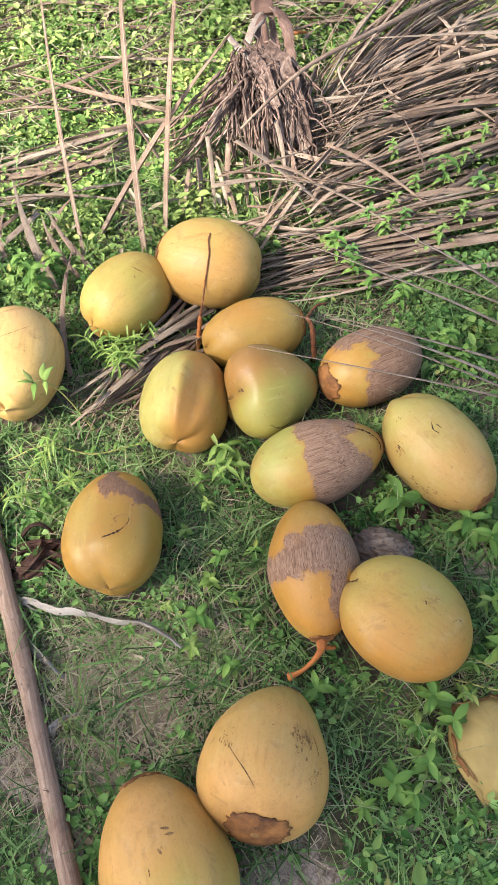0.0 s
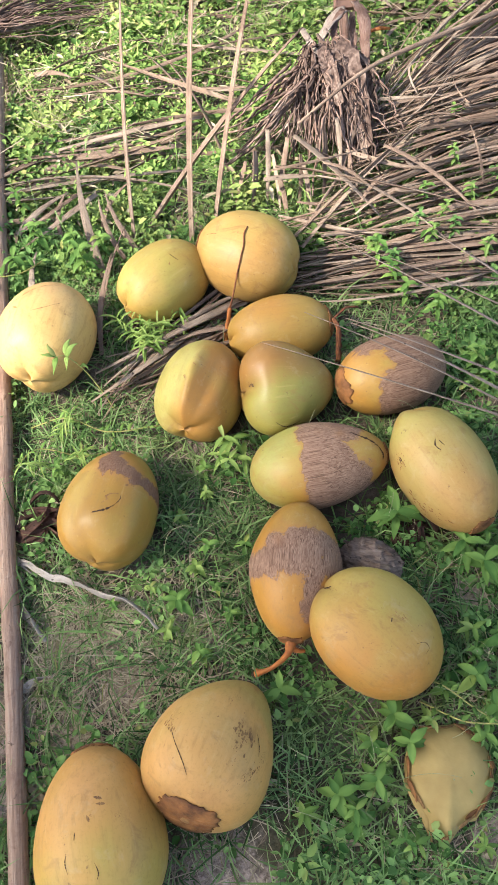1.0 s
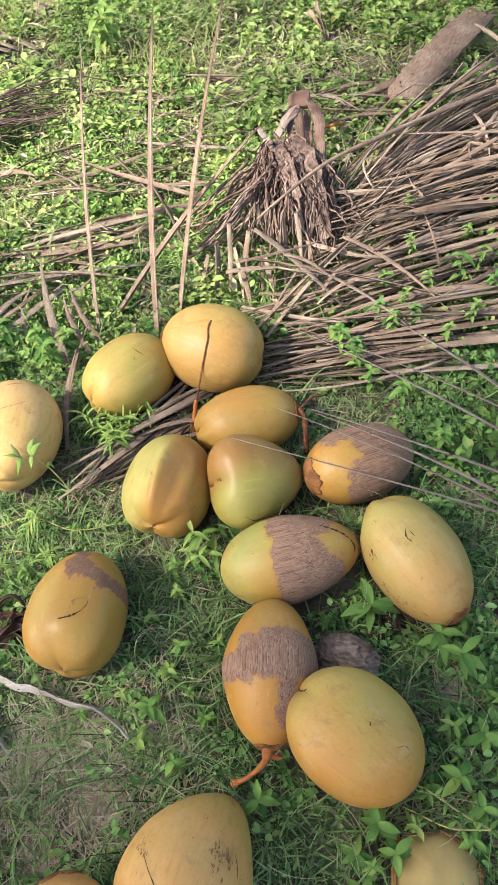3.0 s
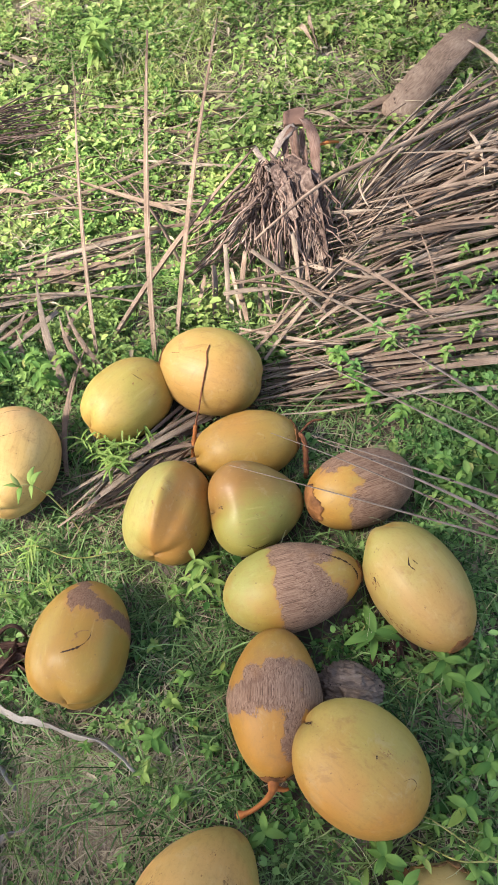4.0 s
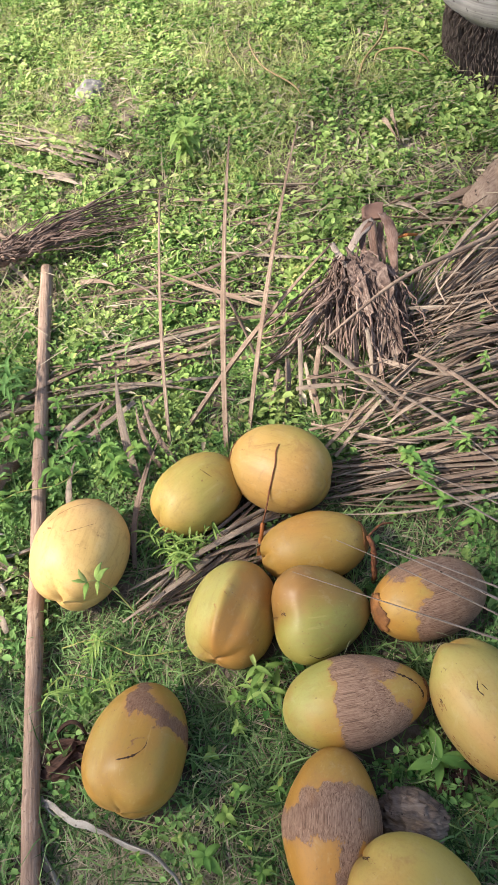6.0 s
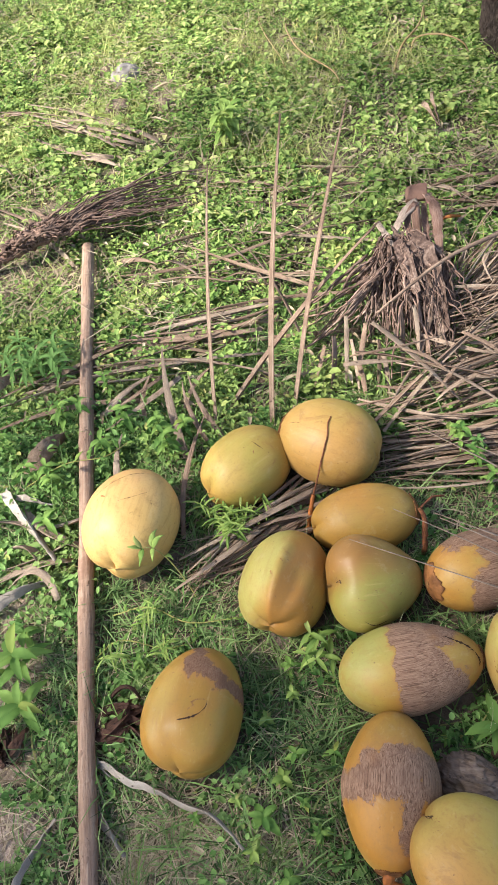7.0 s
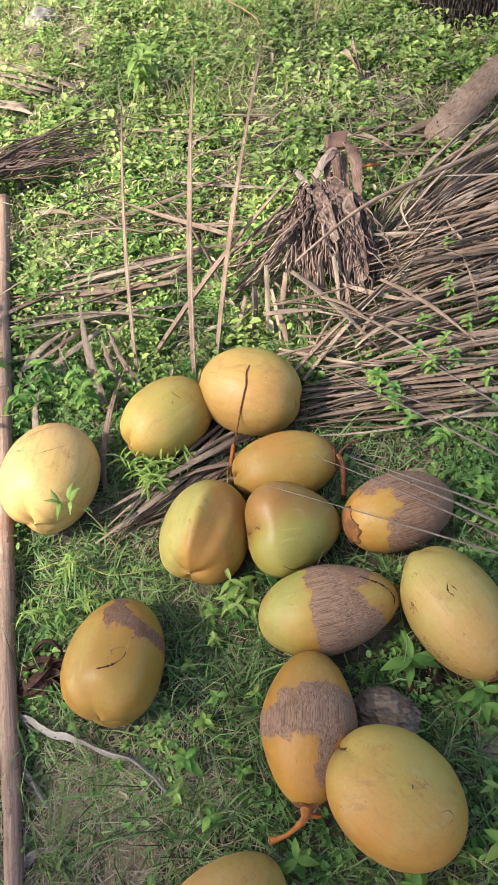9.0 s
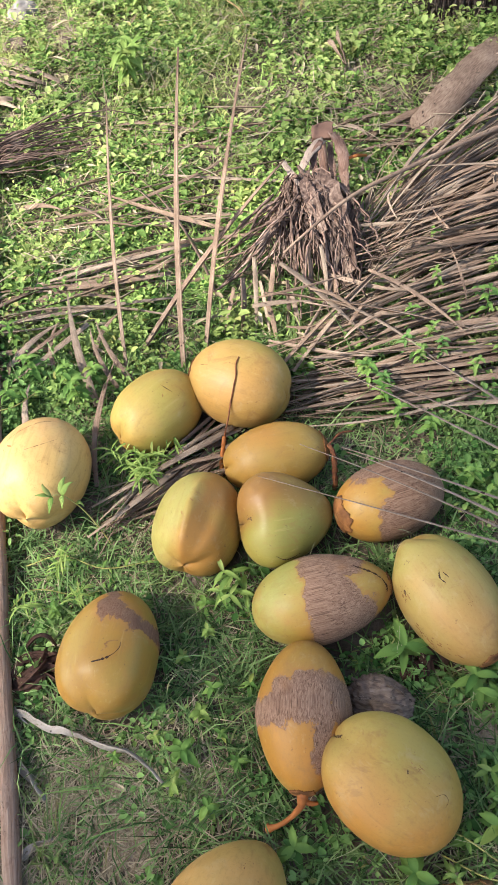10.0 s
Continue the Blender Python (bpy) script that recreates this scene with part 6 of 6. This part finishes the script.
for k, (x, y) in enumerate([(0.22, 0.93), (0.27, 0.95), (0.34, 0.99), (0.38, 1.07), (0.43, 1.14), (0.31, 1.09), (0.46, 1.00), (0.14, 0.865), (0.41, 0.90), (0.48, 1.22), (0.25, 0.88), (0.36, 0.86), (0.19, 0.83), (0.44, 1.06), (0.50, 1.12), (0.30, 0.90)]):
    weed(x, y, 0.085 + 0.01 * (k % 3), 7, 0.019, 230 + k, HEAP, 0.50, group="weeds in the dry leaves", mat=COVER if k % 3 else CLOVER, lean=(0.012 * (k % 2), 0.01))
rng = random.Random(402)
for k, (x, y) in enumerate([(0.255, -0.035), (0.29, 0.00), (0.335, 0.05), (0.325, 0.10), (0.385, 0.14), (0.40, 0.03), (0.215, -0.10), (0.16, -0.165), (0.255, -0.225), (0.345, -0.21), (0.395, -0.10), (0.345, 0.265), (0.09, -0.21), (0.24, -0.29), (0.37, 0.21)]):
    weed(x + rng.gauss(0, 0.006), y + rng.gauss(0, 0.006), rng.uniform(0.035, 0.065), rng.choice((3, 4)), rng.uniform(0.016, 0.029), 400 + k, "small bright green weed with pointed leaves near a husk piece", rng.uniform(0.36, 0.46), group="small weeds", mat=PALE_WEED if k % 3 == 0 else WEED, lean=(rng.gauss(0, 0.012), rng.gauss(0, 0.012)))
for k, (x, y) in enumerate([(-0.11, 0.20), (-0.13, 0.165), (-0.09, 0.13), (-0.16, 0.05), (-0.06, 0.09), (-0.20, 0.12), (-0.10, 0.02), (-0.17, 0.255), (-0.05, 0.215), (-0.13, 0.30), (-0.26, 0.085)]):
    weed(x, y, rng.uniform(0.025, 0.05), rng.choice((2, 3, 4)), rng.uniform(0.013, 0.024), 440 + k, "tiny green weed in short grass between coconuts", rng.uniform(0.42, 0.55), group="small weeds", mat=PALE_WEED if k % 2 else WEED)
NARROW = "feathery pale green weed with narrow leaves against a coconut"
for k, (x, y, lx, ly) in enumerate([(-0.26, 0.630, 0.06, 0.01), (-0.22, 0.640, 0.06, 0.0), (-0.31, 0.615, -0.05, 0.0), (-0.24, 0.655, 0.03, 0.02), (-0.29, 0.620, 0.02, -0.02), (-0.29, 0.635, 0.05, 0.03), (-0.25, 0.645, 0.05, 0.02), (-0.32, 0.64, -0.03, 0.02), (-0.27, 0.66, 0.0, 0.04), (-0.44, 0.40, 0.04, 0.02), (-0.38, 0.38, 0.05, 0.01), (-0.45, 0.345, 0.02, 0.03)]):
    weed(x, y, 0.085, 8, 0.040 if k < 9 else 0.032, 130 + k, NARROW, 0.14, mat=PALE_WEED, group="feathery weeds", lean=(lx, ly))
for k, (x, y) in enumerate([(-0.547, 2.003), (-0.53, 2.02), (-0.56, 1.985)]):
    weed(x, y, 0.14, 7, 0.05, 340 + k, "bright upright leafy weed in the shade of a palm", 0.5, group="small weeds", mat=PALE_WEED)
DROOPING = "dark green weed with drooping narrow leaves beside a pole"
for k, (x, y) in enumerate([(-0.90, 1.07), (-0.84, 1.03), (-0.81, 1.07), (-0.79, 1.01), (-0.87, 1.00), (-0.92, 1.02)]):
    weed(x, y, 0.12, 7, 0.048, 160 + k, DROOPING, 0.24, group="drooping weeds", mat=CLOVER)
for k, (x, y, h) in enumerate([(-0.77, 0.72, 0.09), (-0.71, 0.70, 0.08), (-0.83, 0.60, 0.08), (-0.69, 0.60, 0.07), (-0.74, 0.88, 0.10), (-0.86, 0.80, 0.09), (-0.66, 0.36, 0.05), (-0.70, 0.27, 0.05)]):
    weed(x, y, h, 4, 0.036, 180 + k, "bright green weed with oval leaves beside a pole", 0.42, group="small weeds")
for k, (x, y, lx, ly) in enumerate([(-0.075, 0.40, -0.01, -0.03), (-0.06, 0.385, 0.04, -0.02), (-0.085, 0.385, -0.02, -0.03)]):
    weed(x, y, 0.075, 3, 0.036, 150 + k, "wilted pale green seedling at a coconut's tip", 0.3, group="seedlings", lean=(lx, ly), mat=PALE_WEED)


def build_litter():
    """Flakes and short strips of dead leaf among the weeds."""
    rng = np.random.default_rng(25)
    x, y = scatter(rng, 9000, -1.9, 0.9, -0.5, 3.2)
    keep = (rng.random(len(x)) < np.where(y > 0.9, 0.8, 0.30)) & ~blocked(x, y, 1.1)
    x, y = x[keep], y[keep]
    n = len(x)
    L = rng.gamma(2.2, 0.011, n)
    z = np.array([ground_height(a, b) for a, b in zip(x, y)]) + 0.004 + rng.uniform(0, 0.035, n) * (y > 0.9)
    leaves("leaf_litter", x, y, z, rng.uniform(0, 2 * np.pi, n), rng.uniform(-0.1, 0.35, n), L, np.minimum(L * rng.uniform(0.15, 0.5, n), 0.012), STRAW, "small dry brown leaf scraps", "leaf litter")


def build_seed_stalks():
    """Thin flowering grass stalks with tiny pale seeds."""
    rng = random.Random(35)
    v, f = [], []
    spots = [(-0.18, 0.22), (0.10, -0.02), (0.13, 0.30), (0.30, -0.02), (-0.12, 0.44), (0.27, 0.44), (-0.02, -0.02), (0.06, 0.24), (-0.24, 0.30), (0.36, 0.10), (-0.44, 0.30), (0.16, -0.12)]
    for k in range(44):
        sx, sy = rng.choice(spots)
        a = Vector((sx + rng.gauss(0, 0.05), sy + rng.gauss(0, 0.05), 0.0))
        az, reach = rng.uniform(0, 2 * math.pi), rng.uniform(0.04, 0.16)
        b = a + Vector((math.cos(az) * reach, math.sin(az) * reach, rng.uniform(0.04, 0.12)))
        pts = arc(a, b, 0.02, rng.gauss(0, 0.01), 8)
        tv, tf, _ = tube(pts, [0.00045] * 8, 3)
        o = len(v)
        v += tv
        f += [tuple(i + o for i in q) for q in tf]
        for j in range(rng.randint(2, 9)):
            p = pts[-1 - j % 3] + Vector((rng.gauss(0, 0.006), rng.gauss(0, 0.006), rng.gauss(0, 0.004)))
            r = rng.uniform(0.0008, 0.0015)
            o = len(v)
            v += [tuple(p + Vector(q) * r) for q in ((1, 0, 0), (-1, 0, 0), (0, 1, 0), (0, -1, 0), (0, 0, 1.4), (0, 0, -1.4))]
            f += [tuple(i + o for i in q) for q in ((0, 2, 4), (2, 1, 4), (1, 3, 4), (3, 0, 4), (2, 0, 5), (1, 2, 5), (3, 1, 5), (0, 3, 5))]
    tagged(mesh_object("seed_stalks", v, f, SEED), "thin grass stalks with tiny pale seeds", "grass", kind="stuff")


def runner(points, label, seed, leaf=0.022, mat=None, gap=2):
    """A creeping stem with a leaf at every other joint."""
    rng = random.Random(seed)
    o = Vector(points[0])
    plant = thing("creeping_weed", pose(*o), label, "weed", "creeping weeds")
    line = smooth_line([Vector(p) - o for p in points], 5 * len(points))
    rod(plant, "stem", line, 0.0013, mat or VINE, 5, seed, 0.1)
    for k in range(2, len(line), gap):
        ahead = (line[k] - line[k - 1]).normalized()
        out = (Matrix.Rotation(rng.choice((-1, 1)) * rng.uniform(0.5, 1.3), 3, "Z") @ ahead + Vector((0, 0, rng.uniform(0.0, 0.5)))).normalized()
        size = leaf * rng.uniform(0.6, 1.2)
        v, f, u = ribbon(arc(line[k], line[k] + out * size, 0.004, 0, 7), size * 0.32, 0.4, 0.2, (0.15, 0.05), 0, 0.0004)
        mesh_object("leaf", v, f, WEED, plant, u, True)


HUSK_SCRAP = fibre_material("husk_scrap", (0.028, 0.015, 0.011), (0.085, 0.042, 0.029), (0.17, 0.095, 0.065), (5, 40))
VINE = plain("yellow_green_stem", (0.24, 0.24, 0.06), (0.36, 0.33, 0.11), 60, 0.6)
SEED = plain("pale_seed", (0.24, 0.26, 0.11), (0.40, 0.38, 0.22), 60, 0.8)
runner([(-0.50, 0.42, 0.02), (-0.42, 0.43, 0.05), (-0.34, 0.41, 0.04), (-0.26, 0.43, 0.03), (-0.20, 0.45, 0.02)], "pale creeping weed with narrow leaves beside a pole", 301, 0.02, gap=1)
runner([(-0.52, 0.33, 0.01), (-0.46, 0.36, 0.05), (-0.38, 0.36, 0.03), (-0.33, 0.38, 0.02)], "pale creeping weed with narrow leaves in the grass", 302, 0.018, gap=1)
sprig = thing("weed_sprig", pose(-0.335, 0.465, 0.0), "bright leafy weed sprig leaning over a yellow coconut", "weed", "creeping weeds")
o = Vector((-0.335, 0.465, 0.0))
rod(sprig, "stem", smooth_line([Vector(p) - o for p in ((-0.335, 0.465, -0.005), (-0.362, 0.492, 0.05), (-0.382, 0.502, 0.11), (-0.402, 0.500, 0.155), (-0.418, 0.492, 0.165))], 16), [0.0016 - 0.00006 * k for k in range(16)], VINE, 5, 3, 0.1)
for a, b, w in (((-0.400, 0.500, 0.152), (-0.402, 0.545, 0.158), 0.017), ((-0.400, 0.500, 0.152), (-0.378, 0.528, 0.165), 0.014), ((-0.416, 0.493, 0.164), (-0.418, 0.455, 0.150), 0.015), ((-0.416, 0.493, 0.164), (-0.448, 0.488, 0.176), 0.012),
                ((-0.416, 0.493, 0.164), (-0.436, 0.515, 0.180), 0.012), ((-0.386, 0.502, 0.120), (-0.362, 0.490, 0.128), 0.010), ((-0.402, 0.500, 0.155), (-0.395, 0.468, 0.150), 0.012)):
    v, f, u = ribbon(arc(Vector(a) - o, Vector(a).lerp(Vector(b), 0.85) - o, 0.006, 0.003, 9), w * 0.75, 0.35, 0.2, (0.15, 0.05), 0.1, 0.0004)
    mesh_object("leaf", v, f, PALE_WEED, sprig, u, True)
runner([(0.24, 0.02, 0.01), (0.28, 0.00, 0.06), (0.33, -0.03, 0.06), (0.40, -0.06, 0.05)], "yellowish creeping stem with small leaves", 304, 0.022)
runner([(0.25, -0.02, 0.02), (0.31, -0.05, 0.07), (0.37, -0.05, 0.07), (0.44, -0.07, 0.05)], "yellowish creeping stem over a husk piece", 305, 0.02)
runner([(-0.78, 0.70, 0.03), (-0.68, 0.73, 0.08), (-0.60, 0.76, 0.07), (-0.56, 0.82, 0.05)], "thin green runner crossing a pole", 306, 0.03)
for k, (x, y, size, label) in enumerate(((-0.435, 0.235, 0.05, "torn reddish-brown husk scrap beside a coconut"), (-0.635, 0.16, 0.035, "reddish-brown dead leaf scrap in the grass"), (0.235, 0.265, 0.03, "dark brown husk scrap under a coconut"))):
    scrap = thing("husk_scrap", pose(x, y, 0, 0, 0, 60 * k), label, "husk scrap", "husk scraps")
    rng = random.Random(610 + k)
    for j in range(16):
        turn, half = rng.gauss(0.3, 0.45), size * rng.uniform(0.4, 1.0)
        cx, cy = rng.gauss(0, size * 0.25), rng.gauss(0, size * 0.40)
        d = Vector((math.cos(turn) * half, math.sin(turn) * half, rng.uniform(-0.005, 0.014)))
        p = Vector((cx, cy, 0.006 + 0.0010 * j))
        blade(scrap, p - d, p + d, size * rng.uniform(0.10, 0.50), HUSK_SCRAP, rng.uniform(-0.008, 0.014), rng.gauss(0, 0.014), rng.uniform(0.3, 1.5), rng.uniform(-1, 1), (0.7, 0.4), rng.gauss(0, 0.6), "flake")
build_litter()
build_seed_stalks()
build_grass()
build_cover()
